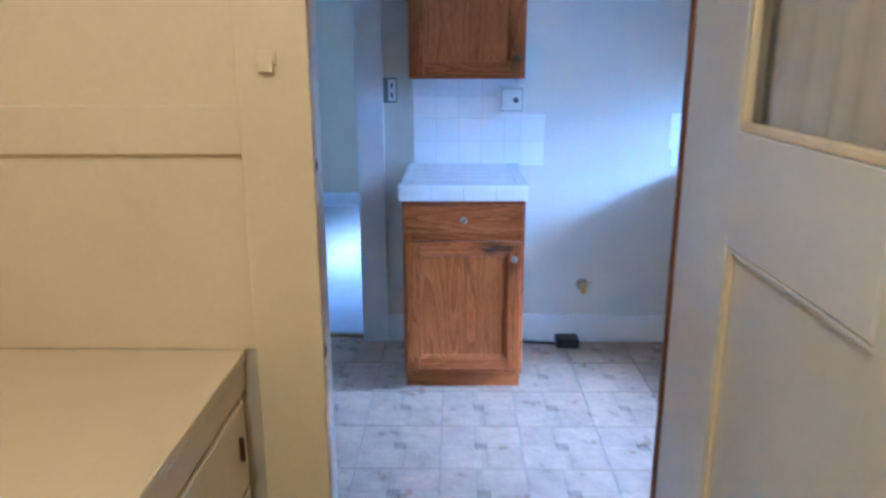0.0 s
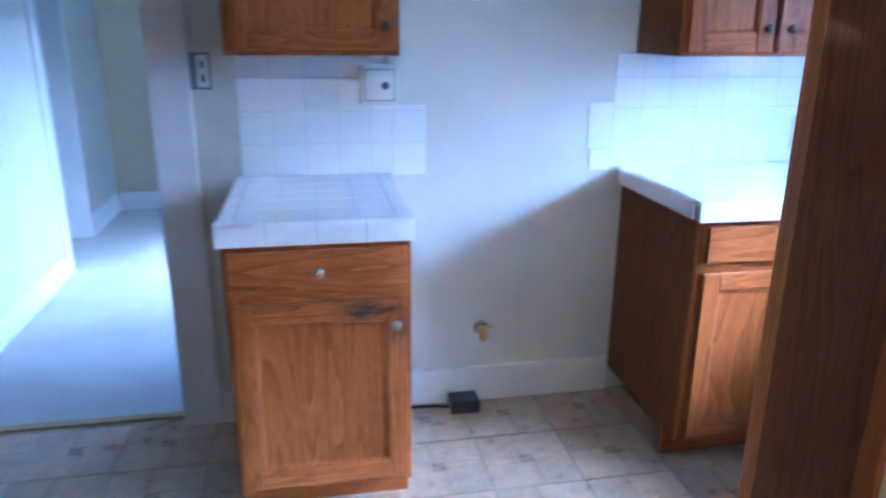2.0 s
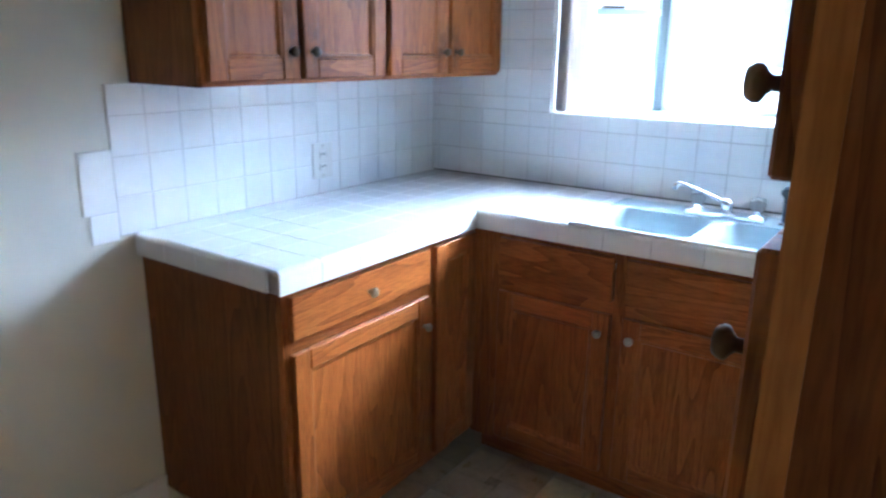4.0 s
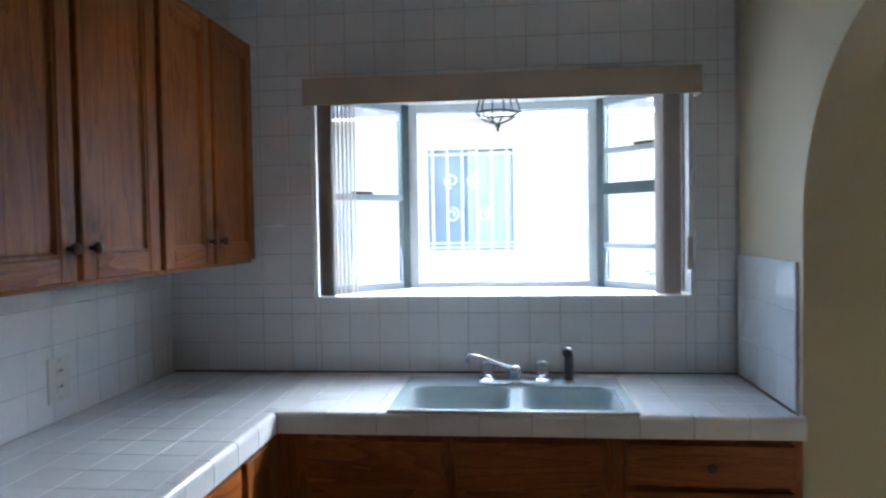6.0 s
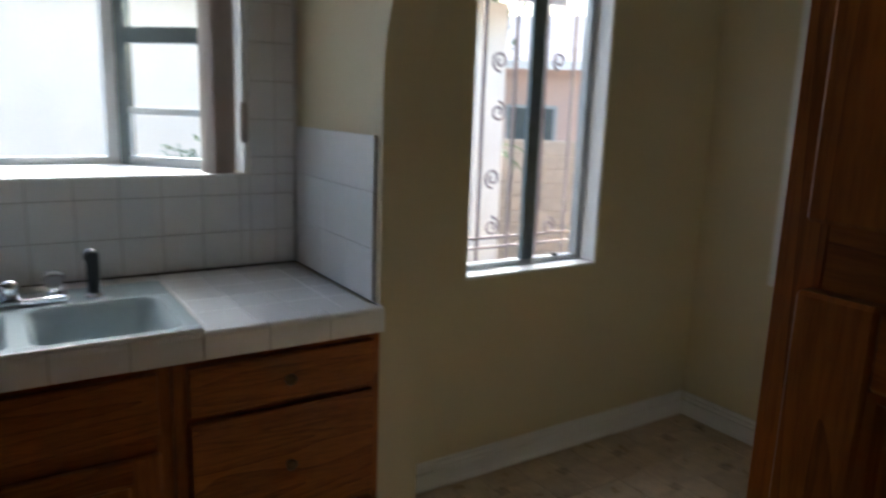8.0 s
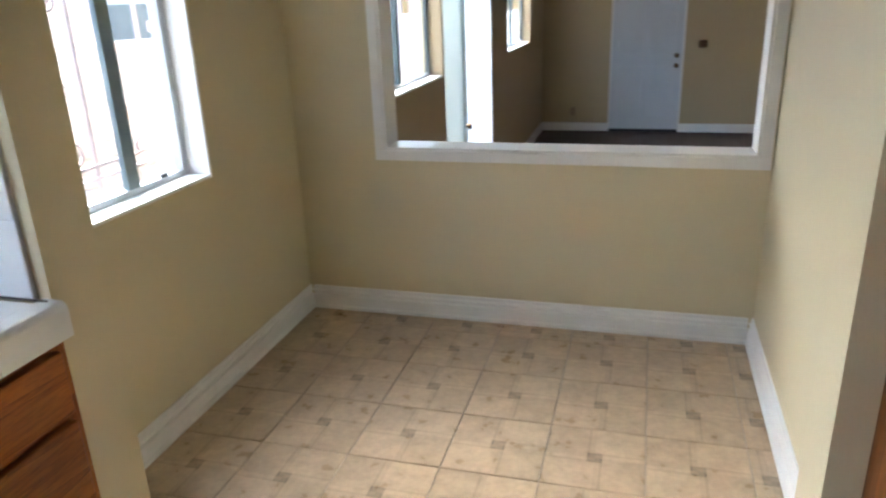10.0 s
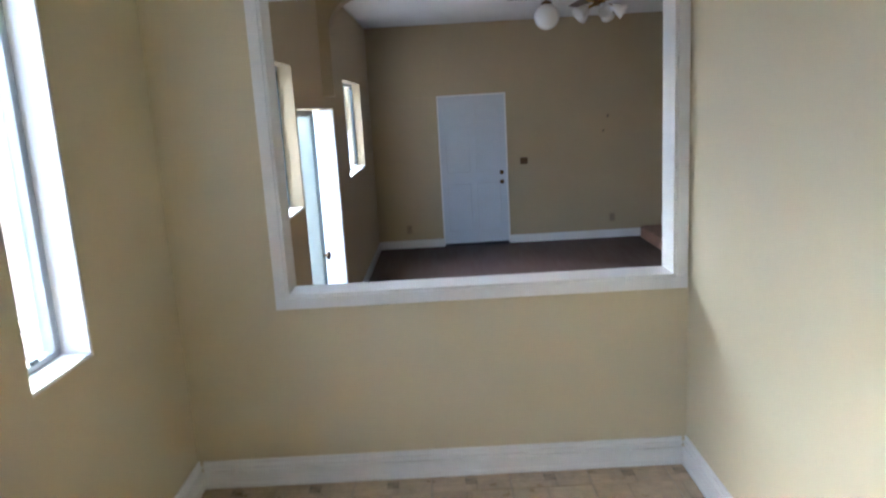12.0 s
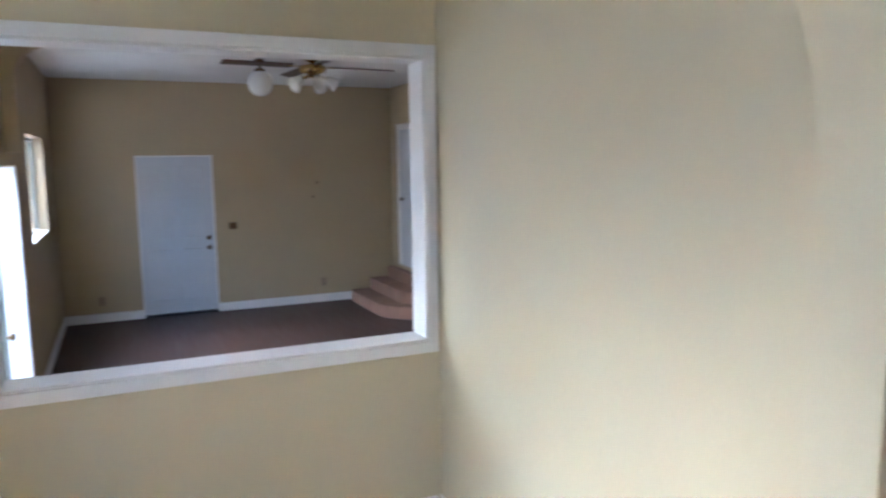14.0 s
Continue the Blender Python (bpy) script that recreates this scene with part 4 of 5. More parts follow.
def loops(bm, rings, cap=True):
    rs = [[bm.verts.new(p) for p in r] for r in rings]
    for q, w in zip(rs, rs[1:]):
        for k in range(len(q)):
            bm.faces.new((q[k], q[(k + 1) % len(q)], w[(k + 1) % len(q)], w[k])).smooth = True
    if cap:
        bm.faces.new(rs[-1])
    return rs


TOP = 0.915
SX0, SX1, SY0, SY1 = 2.438, 2.905, 2.378, 3.085
sink = thing("kitchen_sink", pose(0, 0, 0), "double-bowl blue-grey enamelled sink set in tile", "sink")
bowls = [((SX0 + 0.03, SX1 - 0.15), (SY0 + 0.03, 2.70)), ((SX0 + 0.03, SX1 - 0.15), (2.735, SY1 - 0.03))]
for (a0, a1), (b0, b1) in bowls:
    cx, cy, w, h = (a0 + a1) / 2, (b0 + b1) / 2, a1 - a0, b1 - b0
    bm = bmesh.new()
    loops(bm, [rounded(cx, cy, w + 0.028, h + 0.028, 0.055, TOP + 0.0085), rounded(cx, cy, w + 0.012, h + 0.012, 0.05, TOP + 0.0099), rounded(cx, cy, w - 0.004, h - 0.004, 0.048, TOP + 0.005), rounded(cx, cy, w - 0.03, h - 0.03, 0.05, TOP - 0.04), rounded(cx, cy, w - 0.07, h - 0.07, 0.05, TOP - 0.11),
               rounded(cx, cy, w - 0.11, h - 0.11, 0.05, TOP - 0.135), rounded(cx, cy, w - 0.16, h - 0.16, 0.045, TOP - 0.145), rounded(cx, cy, 0.09, 0.09, 0.044, TOP - 0.15)])
    bowl = part("bowl", bm, ENAMEL, sink)
    part("drain", lathe(bmesh.new(), [(0.042, 0), (0.042, 0.004), (0.034, 0.005), (0.03, -0.004), (0.002, -0.006)], Matrix.Translation((cx, cy, TOP - 0.149))), CHROME, bowl)
for d in ((SX0, SX0 + 0.032, SY0, SY1), (SX1 - 0.152, SX1, SY0, SY1), (SX0 + 0.032, SX1 - 0.152, SY0, SY0 + 0.032), (SX0 + 0.032, SX1 - 0.152, SY1 - 0.032, SY1), (SX0 + 0.032, SX1 - 0.152, 2.698, 2.737)):
    part("rim", boxes((*d, TOP + 0.0005, TOP + 0.0095), bev=0.0035, seg=2), ENAMEL, sink)
# White tube stands in for the bright reflection along the rolled rim.
part("rim_bead", tube(bmesh.new(), [(SX0 - 0.002, SY0 + 0.004, TOP + 0.0075), (SX0 - 0.002, SY1 - 0.004, TOP + 0.0075)], 0.0055, 10), TILE, sink, "white bead drawn as the glint along the front rim")
tap = thing("kitchen_faucet", pose(SX1 - 0.105, 2.72, TOP + 0.0095), "chrome kitchen faucet with clear acrylic knobs", "faucet")
part("base_plate", boxes((-0.028, 0.028, -0.118, 0.118, 0, 0.018), bev=0.005, seg=2), CHROME, tap)
part("spout_hub", lathe(bmesh.new(), [(0.019, 0.013), (0.018, 0.03), (0.02, 0.034), (0.019, 0.05), (0.012, 0.058), (0.002, 0.06)]), CHROME, tap)
part("spout", tube(bmesh.new(), [(0, 0, 0.045), (-0.005, 0.03, 0.058), (-0.02, 0.095, 0.084), (-0.028, 0.128, 0.096), (-0.032, 0.146, 0.098), (-0.034, 0.154, 0.091), (-0.035, 0.157, 0.076)], [0.0065, 0.0058, 0.005, 0.005, 0.0055, 0.007, 0.0075], 10), CHROME, tap)
for y in (-0.09, 0.09):
    hub = part("valve_stem", lathe(bmesh.new(), [(0.02, 0.013), (0.017, 0.022), (0.008, 0.026), (0.008, 0.034)], pose(0, y, 0)), CHROME, tap)
    part("tap_knob", lathe(bmesh.new(), [(0.012, 0.03), (0.021, 0.038), (0.024, 0.055), (0.021, 0.07), (0.012, 0.074)], pose(0, y, 0), 8), ACRYLIC, hub, "faceted clear acrylic knob")
spray = thing("sink_sprayer", pose(SX1 - 0.105, 2.545, TOP + 0.0095), "black plastic pull-out sprayer in a chrome collar", "sprayer")
part("collar", lathe(bmesh.new(), [(0.022, 0), (0.021, 0.006), (0.014, 0.01), (0.013, 0.013)]), CHROME, spray)
part("handle", tube(bmesh.new(), [(0, 0, 0.012), (0, 0, 0.05), (-0.002, 0, 0.085), (-0.006, 0.002, 0.1)], [0.014, 0.0155, 0.016, 0.017], 10), BLACK, spray)
part("spray_head", tube(bmesh.new(), [(0.008, 0, 0.1), (-0.012, 0.004, 0.105), (-0.026, 0.006, 0.1)], [0.017, 0.019, 0.015], 10), BLACK, spray)

# ---- small things on the kitchen walls ----
def plate(name, m, label, w=0.07, h=0.115, kind="switch", body=PLASTIC):
    """A wall plate facing -y with its screws and a device."""
    p = thing(name, m, label, kind)
    part("plate", boxes((-w / 2, w / 2, -0.006, 0, -h / 2, h / 2), bev=0.002, seg=2), body, p)
    if kind == "outlet":
        for s in (-1, 1):
            o = part("socket", boxes((-0.017, 0.017, -0.0085, -0.0062, s * 0.022 - 0.013, s * 0.022 + 0.013), bev=0.002), body, p)
            for u in (-0.006, 0.006):
                part("slot", boxes((u - 0.0022, u + 0.0022, -0.0092, -0.0086, s * 0.022 - 0.002, s * 0.022 + 0.006)), BLACK, o)
    else:
        part("toggle", boxes((-0.005, 0.005, -0.016, -0.0062, -0.011, 0.011), bev=0.002), body, p)
    for s in (-1, 1):
        part("screw", lathe(bmesh.new(), [(0.003, 0), (0.003, 0.001), (0.001, 0.0015)], pose(0, -0.006, s * h * 0.42, 90), 8), NICKEL, p)
    return p


box_ = thing("timer_box", pose(0.690, NORTH - 0.0057, 1.225), "square white plastic box with a dial under the wall cabinet", "switch box")
part("housing", boxes((-0.063, 0.063, -0.05, 0, -0.068, 0.062), bev=0.006, seg=2), PLASTIC, box_)
part("bezel", boxes((-0.052, 0.052, -0.0535, -0.0502, -0.056, 0.050), bev=0.001), ALU, box_)
part("face", boxes((-0.046, 0.046, -0.0565, -0.0537, -0.050, 0.044), bev=0.001), PLASTIC, box_)
part("dial", lathe(bmesh.new(), [(0.013, 0), (0.012, 0.012), (0.008, 0.014)], pose(0.018, -0.0567, -0.004, 90), 16), DARKALU, box_)
part("conduit", boxes((0.022, 0.04, -0.022, -0.002, 0.0625, 0.0985), bev=0.002), PLASTIC, box_)
sw = thing("open_switch_box", pose(0.122, NORTH, 1.265), "uncovered double switch in a dark metal wall box", "switch")
part("box", boxes((-0.036, 0.030, -0.004, 0, -0.058, 0.058), bev=0.001), SASH, sw)
part("yoke", boxes((-0.012, 0.024, -0.009, -0.0042, -0.05, 0.05), bev=0.001), PLASTIC, sw)
for z in (-0.022, 0.022):
    part("toggle", boxes((0.001, 0.011, -0.02, -0.0092, z - 0.012, z + 0.012), bev=0.002), DARKALU, sw)
plate("wall_outlet", pose(2.318, NORTH - 0.0057, 1.035), "white outlet and switch plate on the tiled splashback", 0.095, 0.125, "outlet")
stub = thing("gas_valve", pose(1.068, NORTH, 0.305), "brass gas stub with a yellow valve on the wall", "valve")
part("escutcheon", lathe(bmesh.new(), [(0.03, 0), (0.026, 0.004), (0.012, 0.006)], pose(0, 0, 0, 90)), NICKEL, stub)
part("pipe", tube(bmesh.new(), [(0, -0.003, 0), (0, -0.07, -0.004)], 0.011), BRASS, stub)
part("valve_body", lathe(bmesh.new(), [(0.012, -0.025), (0.017, -0.016), (0.017, 0.01), (0.011, 0.016), (0.011, 0.026)], pose(0, -0.055, -0.006)), YELLOW, stub)
part("lever", boxes((-0.003, 0.04, -0.062, -0.05, 0.0215, 0.028), bev=0.002), YELLOW, stub)
plug = thing("power_socket", pose(1.0, NORTH - 0.07, 0), "black surface-mounted range socket lying by the baseboard", "socket")
part("housing", boxes((-0.065, 0.05, -0.045, 0.05, 0.0, 0.05), bev=0.012, seg=2), BLACK, plug)
part("face", boxes((-0.045, 0.03, -0.049, -0.0455, 0.01, 0.04), bev=0.002), BLACK, plug)
part("cable", tube(bmesh.new(), [(-0.06, 0, 0.012), (-0.12, 0.02, 0.008), (-0.2, 0.03, 0.007), (-0.27, 0.045, 0.007)], 0.006), BLACK, plug)

# scorch marks and hand grime on the cabinet doors
def stain(parent, x, z, w, h, material, label, y=-0.0208):
    bm = bmesh.new()
    bm.faces.new([bm.verts.new(p) for p in ((-1, 0, -1), (1, 0, -1), (1, 0, 1), (-1, 0, 1))])
    o = part("stain", bm, material, parent, label)
    o.matrix_basis = Matrix.Translation((x, y, z)) @ Matrix.Diagonal((w / 2, 1, h / 2, 1))


stain(base_island, 0.375, 0.662, 0.22, 0.07, SOOT, "dark scorched smudge")
stain(base_island, 0.455, 0.60, 0.09, 0.16, GRIME, "brown hand grime")
stain(small_wall_unit, 0.452, 0.10, 0.09, 0.18, GRIME, "brown hand grime")
for unit in double_units:
    for u in (-0.045, 0.045):
        stain(unit, 0.324 + u, 0.10, 0.10, 0.2, GRIME, "brown hand grime")

# ---- living room ----
fd = thing("door_2", pose(0, 0, 0), "white painted panelled front door with two dark locks", "door", kind="structure")
part("leaf", boxes((1.118, 1.997, LR_S - 0.06, LR_S - 0.02, LR_Z + 0.03, 1.552), bev=0.003), WHITEDOOR, fd)
for u0, u1 in ((1.2, 1.52), (1.6, 1.92)):
    for z0, z1 in ((LR_Z + 0.2, LR_Z + 0.85), (LR_Z + 1.0, LR_Z + 1.62), (LR_Z + 1.7, LR_Z + 1.9)):
        part("panel", boxes((u0, u1, LR_S - 0.0202, LR_S - 0.008, z0, z1), bev=0.011), WHITEDOOR, fd)
for d in ((1.1005, 1.1175, LR_S - 0.149, LR_S + 0.004, LR_Z, 1.5695), (1.9975, 2.0145, LR_S - 0.149, LR_S + 0.004, LR_Z, 1.5695), (1.118, 1.997, LR_S - 0.149, LR_S + 0.004, 1.5525, 1.5695)):
    part("jamb", boxes(d), TRIM, fd)
part("sill", boxes((1.118, 1.997, LR_S - 0.14, LR_S + 0.03, LR_Z, LR_Z + 0.029), bev=0.004), BLACK, fd)
for z in (0.392, 0.518):
    knob(fd, 1.185, LR_S - 0.02, z, BRONZE, 0.03, 1, "dark metal door lock")
plate("light_switch", pose(0.88, LR_S, 0.655, 0, 0, 180), "brown double light switch plate beside the door", 0.10, 0.09, "switch", BRONZE)
plate("wall_outlet", pose(2.48, LR_S, -0.2, 0, 0, 180), "small tan outlet plate low on the wall", 0.07, 0.115, "outlet", TANPLATE)
plate("wall_outlet", pose(-0.3, LR_S, -0.18, 0, 0, 180), "small tan outlet plate low on the wall", 0.07, 0.115, "outlet", TANPLATE)
for x, z in ((-0.25, 1.185), (-0.19, 0.995)):
    brk = thing("wall_bracket", pose(x, LR_S, z), "small dark mounting bracket still fixed to the wall", "bracket", "wall brackets")
    part("base", boxes((-0.012, 0.012, 0, 0.005, -0.02, 0.02), bev=0.001), TANPLATE, brk)
    part("peg", tube(bmesh.new(), [(0, 0.005, 0), (0, 0.04, 0.01)], 0.008), BRONZE, brk)
trim("baseboard_living", "white painted living room baseboards", TRIM, (LR_W, 1.1, LR_S + 0.0005, LR_S + 0.016, LR_Z, LR_Z + 0.11), (2.015, LR_E, LR_S + 0.0005, LR_S + 0.016, LR_Z, LR_Z + 0.11),
     (LR_E - 0.016, LR_E - 0.0005, LR_S + 0.017, -3.76, LR_Z, LR_Z + 0.11))

# rounded ceiling beam across the living room
bm = bmesh.new()
prof = [(LR_W, CEILING - 0.001), (LR_W, CEILING - 0.16)]
prof += [(LR_E - 0.34 + 0.25 * math.sin(radians(a)), CEILING - 0.41 + 0.25 * math.cos(radians(a))) for a in range(0, 91, 10)]
prof += [(LR_E - 0.09, 1.56), (LR_E - 0.0005, 1.56), (LR_E - 0.0005, CEILING - 0.001)]
for y in (-3.42, -3.24):
    bm.faces.new([bm.verts.new((x, y, z)) for x, z in prof])
bm.verts.ensure_lookup_table()
n = len(prof)
for k in range(n):
    bm.faces.new([bm.verts[i] for i in (k, (k + 1) % n, n + (k + 1) % n, n + k)])
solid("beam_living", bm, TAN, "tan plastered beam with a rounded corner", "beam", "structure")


def slider(name, y0, y1, z0, z1, label):
    w = thing(name, pose(0, 0, 0), label, "window", kind="structure")
    mid = (y0 + y1) / 2
    for nm, d, m in (("window_sill", (LR_E + 0.0005, LR_E + 0.149, y0 + 0.0005, y1 - 0.0005, z0 + 0.0005, z0 + 0.014), TRIM), ("frame_rail", (LR_E + 0.09, LR_E + 0.12, y0 + 0.001, y1 - 0.001, z0 + 0.0145, z0 + 0.035), ALU), ("frame_rail", (LR_E + 0.09, LR_E + 0.12, y0 + 0.001, y1 - 0.001, z1 - 0.03, z1 - 0.001), ALU),
                     ("frame_stile", (LR_E + 0.09, LR_E + 0.12, y0 + 0.001, y0 + 0.03, z0 + 0.0355, z1 - 0.0305), DARKALU), ("frame_stile", (LR_E + 0.09, LR_E + 0.12, y1 - 0.03, y1 - 0.001, z0 + 0.0355, z1 - 0.0305), DARKALU), ("meeting_stile", (LR_E + 0.085, LR_E + 0.125, mid - 0.02, mid + 0.02, z0 + 0.0355, z1 - 0.0305), DARKALU)):
        part(nm, boxes(d, bev=0.001), m, w)
    for a, b in ((y0 + 0.03, mid - 0.02), (mid + 0.02, y1 - 0.03)):
        g = part("pane", boxes((LR_E + 0.103, LR_E + 0.107, a, b, z0 + 0.0355, z1 - 0.0305)), CLEAR, w)
        g.visible_shadow = False


slider("window_3", -2.05, -0.73, 0.82, 1.74, "sliding living room window near the pass-through")
slider("window_4", -5.92, -4.49, 0.78, 1.74, "sliding living room window by the far wall")
grille("window_grille", pose(LR_E + 0.21, 0, 0), -2.1, -0.7, 0.84, 1.8, IRON, "dark wrought iron grille with scrolls outside the living room", 8,
       [(-0.92, 1.45, 0.07, 1.4, -1.57), (-0.92, 1.15, 0.07, 1.4, 1.57), (-1.45, 1.45, 0.07, 1.4, -1.57), (-1.45, 1.15, 0.07, 1.4, 1.57)])
pd = thing("door_3", pose(0, 0, 0), "weathered pale side doors, one leaf open to daylight", "door", kind="structure")
leaf = part("closed_leaf", boxes((LR_E + 0.045, LR_E + 0.053, -2.80, -2.165, LR_Z + 0.08, 1.42)), SCREEN, pd, "rippled grey glass leaf")
for d in ((-2.86, -2.8005, LR_Z + 0.01, 1.46), (-2.1645, -2.105, LR_Z + 0.01, 1.46), (-2.8, -2.165, LR_Z + 0.01, LR_Z + 0.0795), (-2.8, -2.165, 1.4205, 1.46)):
    part("leaf_frame", boxes((LR_E + 0.03, LR_E + 0.068, *d), bev=0.002), ALU, leaf)
part("open_leaf", boxes((LR_E + 0.005, LR_E + 0.75, -3.745, -3.705, LR_Z + 0.01, 1.46), bev=0.003), TRIM, pd)
part("door_knob", lathe(bmesh.new(), [(0.012, 0), (0.012, 0.02), (0.03, 0.03), (0.03, 0.045), (0.01, 0.055)], pose(LR_E + 0.03, -2.78, 0.35, 0, -90)), BRONZE, pd)
part("threshold", boxes((LR_E + 0.0005, LR_E + 0.2, -3.75, -2.1, LR_Z - 0.02, LR_Z + 0.009)), BRONZE, pd)

# carpeted steps in the far corner, and the doorway that they climb to
steps = thing("carpeted_steps", pose(0, 0, 0), "brown carpeted corner steps with a rounded lowest tread", "steps")
for k, (x, y0, y1, r) in enumerate(((-0.66, -6.95, -5.32, 0.5), (-0.94, -6.95, -5.5, 0.22), (-1.2, -6.95, -5.6, 0.10))):
    pts = [(LR_W + 0.001, y0), (x - 0.06, y0)] + [(x - 0.06 + 0.06 * math.sin(radians(a)), y0 + 0.06 - 0.06 * math.cos(radians(a))) for a in range(15, 91, 15)] + [(x - r + r * math.cos(radians(a)), y1 - r + r * math.sin(radians(a))) for a in range(0, 91, 10)] + [(LR_W + 0.001, y1)]
    bm = prism(pts, LR_Z + 0.148 * k + (0.001 if k else 0), LR_Z + 0.148 * (k + 1))
    bmesh.ops.bevel(bm, geom=[e for e in bm.edges if all(v.co.z > LR_Z + 0.148 * (k + 1) - 0.001 for v in e.verts)], offset=0.018, segments=3, affect="EDGES")
    part("tread", bm, BROWNCARPET, steps)
d4 = thing("door_4", pose(0, 0, 0), "white door and casing above the carpeted steps", "door", kind="structure")
part("leaf", boxes((LR_W + 0.0005, LR_W + 0.014, -6.6, -5.8, 0.03, 1.88), bev=0.002), WHITEDOOR, d4)
for d in ((LR_W + 0.0005, LR_W + 0.024, -6.70, -6.602, 0.03, 1.96), (LR_W + 0.0005, LR_W + 0.024, -5.798, -5.70, 0.03, 1.96), (LR_W + 0.0005, LR_W + 0.024, -6.602, -5.798, 1.882, 1.96)):
    part("casing", boxes(d, bev=0.002), TRIM, d4)
part("door_knob", lathe(bmesh.new(), [(0.012, 0), (0.012, 0.02), (0.028, 0.03), (0.028, 0.042), (0.01, 0.05)], pose(LR_W + 0.014, -6.5, 0.95, 0, 90)), BRONZE, d4)

# ceiling fan with a light kit, and a globe pendant
fan = thing("ceiling_fan", pose(0.42, -4.4, CEILING), "brass ceiling fan with dark blades and tulip lights", "ceiling fan")
part("canopy", lathe(bmesh.new(), [(0.08, 0), (0.075, -0.03), (0.04, -0.05), (0.02, -0.06), (0.02, -0.08)]), GOLD, fan)
part("motor", lathe(bmesh.new(), [(0.04, -0.08), (0.12, -0.09), (0.13, -0.12), (0.12, -0.15), (0.06, -0.165), (0.05, -0.2)]), GOLD, fan)
for k in range(4):
    a = 360 / 4 * k + 5
    bl = part("blade", boxes((0.2, 0.86, -0.065, 0.065, -0.004, 0.004), bev=0.003), WALNUT, fan)
    bl.matrix_basis = pose(0, 0, -0.095, 0, 0, a) @ pose(0, 0, 0, 10)
    ir = part("blade_iron", boxes((0.1, 0.24, -0.02, 0.02, -0.008, -0.002), bev=0.002), GOLD, fan)
    ir.matrix_basis = pose(0, 0, -0.095, 0, 0, a)
for k in range(5):
    a = radians(72 * k + 20)
    c, s = math.cos(a), math.sin(a)
    arm = part("light_arm", tube(bmesh.new(), [(0.04 * c, 0.04 * s, -0.19), (0.1 * c, 0.1 * s, -0.2), (0.14 * c, 0.14 * s, -0.215)], 0.009), GOLD, fan)
    part("shade", lathe(bmesh.new(), [(0.025, 0), (0.04, 0.035), (0.058, 0.085), (0.07, 0.125), (0.065, 0.125), (0.052, 0.085), (0.025, 0.012)], pose(0.13 * c, 0.13 * s, -0.21) @ Matrix.Rotation(radians(125), 4, Vector((-s, c, 0)))), OPAL, arm)
globe = thing("globe_pendant", pose(0.86, -4.75, CEILING), "white opal glass globe pendant on a dark cap", "pendant lamp")
part("canopy", lathe(bmesh.new(), [(0.05, 0), (0.045, -0.02), (0.015, -0.03), (0.015, -0.09)]), BRONZE, globe)
part("cap", lathe(bmesh.new(), [(0.045, -0.09), (0.055, -0.105), (0.05, -0.12)]), BRONZE, globe)
part("globe", lathe(bmesh.new(), [(0.125 * math.sin(radians(a)), -0.235 + 0.125 * math.cos(radians(a))) for a in range(12, 181, 8)]), OPAL, globe)

# Unseen holder added above the pantry lamp; no such fitting is known.
lamp = thing("added_lampholder", pose(0.12, 0.35, CEILING), "plain unseen lampholder added over the pantry's warm lamp", "ceiling light")
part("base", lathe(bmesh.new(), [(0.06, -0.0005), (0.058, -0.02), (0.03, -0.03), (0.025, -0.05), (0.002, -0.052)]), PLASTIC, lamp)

# ---- outside ----
solid("ground", boxes((-60, 90, -80, 80, GROUND - 0.3, GROUND)), CONCRETE, "pale concrete driveway and ground", "ground", "structure")
nb = thing("neighbour_house", pose(0, 0, 0), "pale stucco house across the driveway with a tiled eave", "house")
NX = 7.0
nbw = wall("wall", "x", NX, NX + 0.2, -1.9, 9.0, GROUND, 2.44, [(2.731, 3.513, 1.225, 2.15)], STUCCO, "")
nbw.parent = nb
for key in ("label", "category", "kind"):
    if key in nbw:
        del nbw[key]
part("end_wall", boxes((NX + 0.201, 13.0, -1.9, -1.7, GROUND, 2.44)), STUCCO, nb)
bm = bmesh.new()
v = [bm.verts.new(p) for p in ((NX - 0.45, -2.3, 2.40), (NX - 0.45, 9.4, 2.40), (10.2, 9.4, 3.75), (10.2, -2.3, 3.75), (NX - 0.45, -2.3, 2.46), (NX - 0.45, 9.4, 2.46), (10.2, 9.4, 3.81), (10.2, -2.3, 3.81))]
for f in ((3, 2, 1, 0), (4, 5, 6, 7), (0, 1, 5, 4), (1, 2, 6, 5), (2, 3, 7, 6), (3, 0, 4, 7)):
    bm.faces.new([v[i] for i in f])
roof = part("roof", bm, ROOF, nb)
for k in range(39):
    y = -2.2 + 0.3 * k
    part("eave_tile", tube(bmesh.new(), [(NX - 0.47, y, 2.47), (NX + 0.6, y, 2.94)], 0.085, 8), ROOF, roof)
# The opaque pane's pale colour holds the whitish haze of glare on it.
nw = part("window", boxes((NX + 0.12, NX + 0.14, 2.731, 3.513, 1.225, 2.15)), mat("hazed_window_glass", (0.34, 0.39, 0.44), 0.1, 0, 0.2, 2), nb, "glass coloured with pale haze behind white bars")
part("sill", boxes((NX - 0.06, NX + 0.1, 2.66, 3.58, 1.15, 1.224), bev=0.01), STUCCO, nw)
part("window_frame", boxes((NX + 0.09, NX + 0.119, 3.10, 3.15, 1.225, 2.15)), WHITEALU, nw)
part("curtain", boxes(*[(NX + 0.1, NX + 0.112 + 0.005 * (k % 2), 2.74 + 0.04 * k, 2.78 + 0.04 * k, 1.235, 2.14) for k in range(9)], bev=0.003), PALECLOTH, nw, "pale curtain behind the glass")
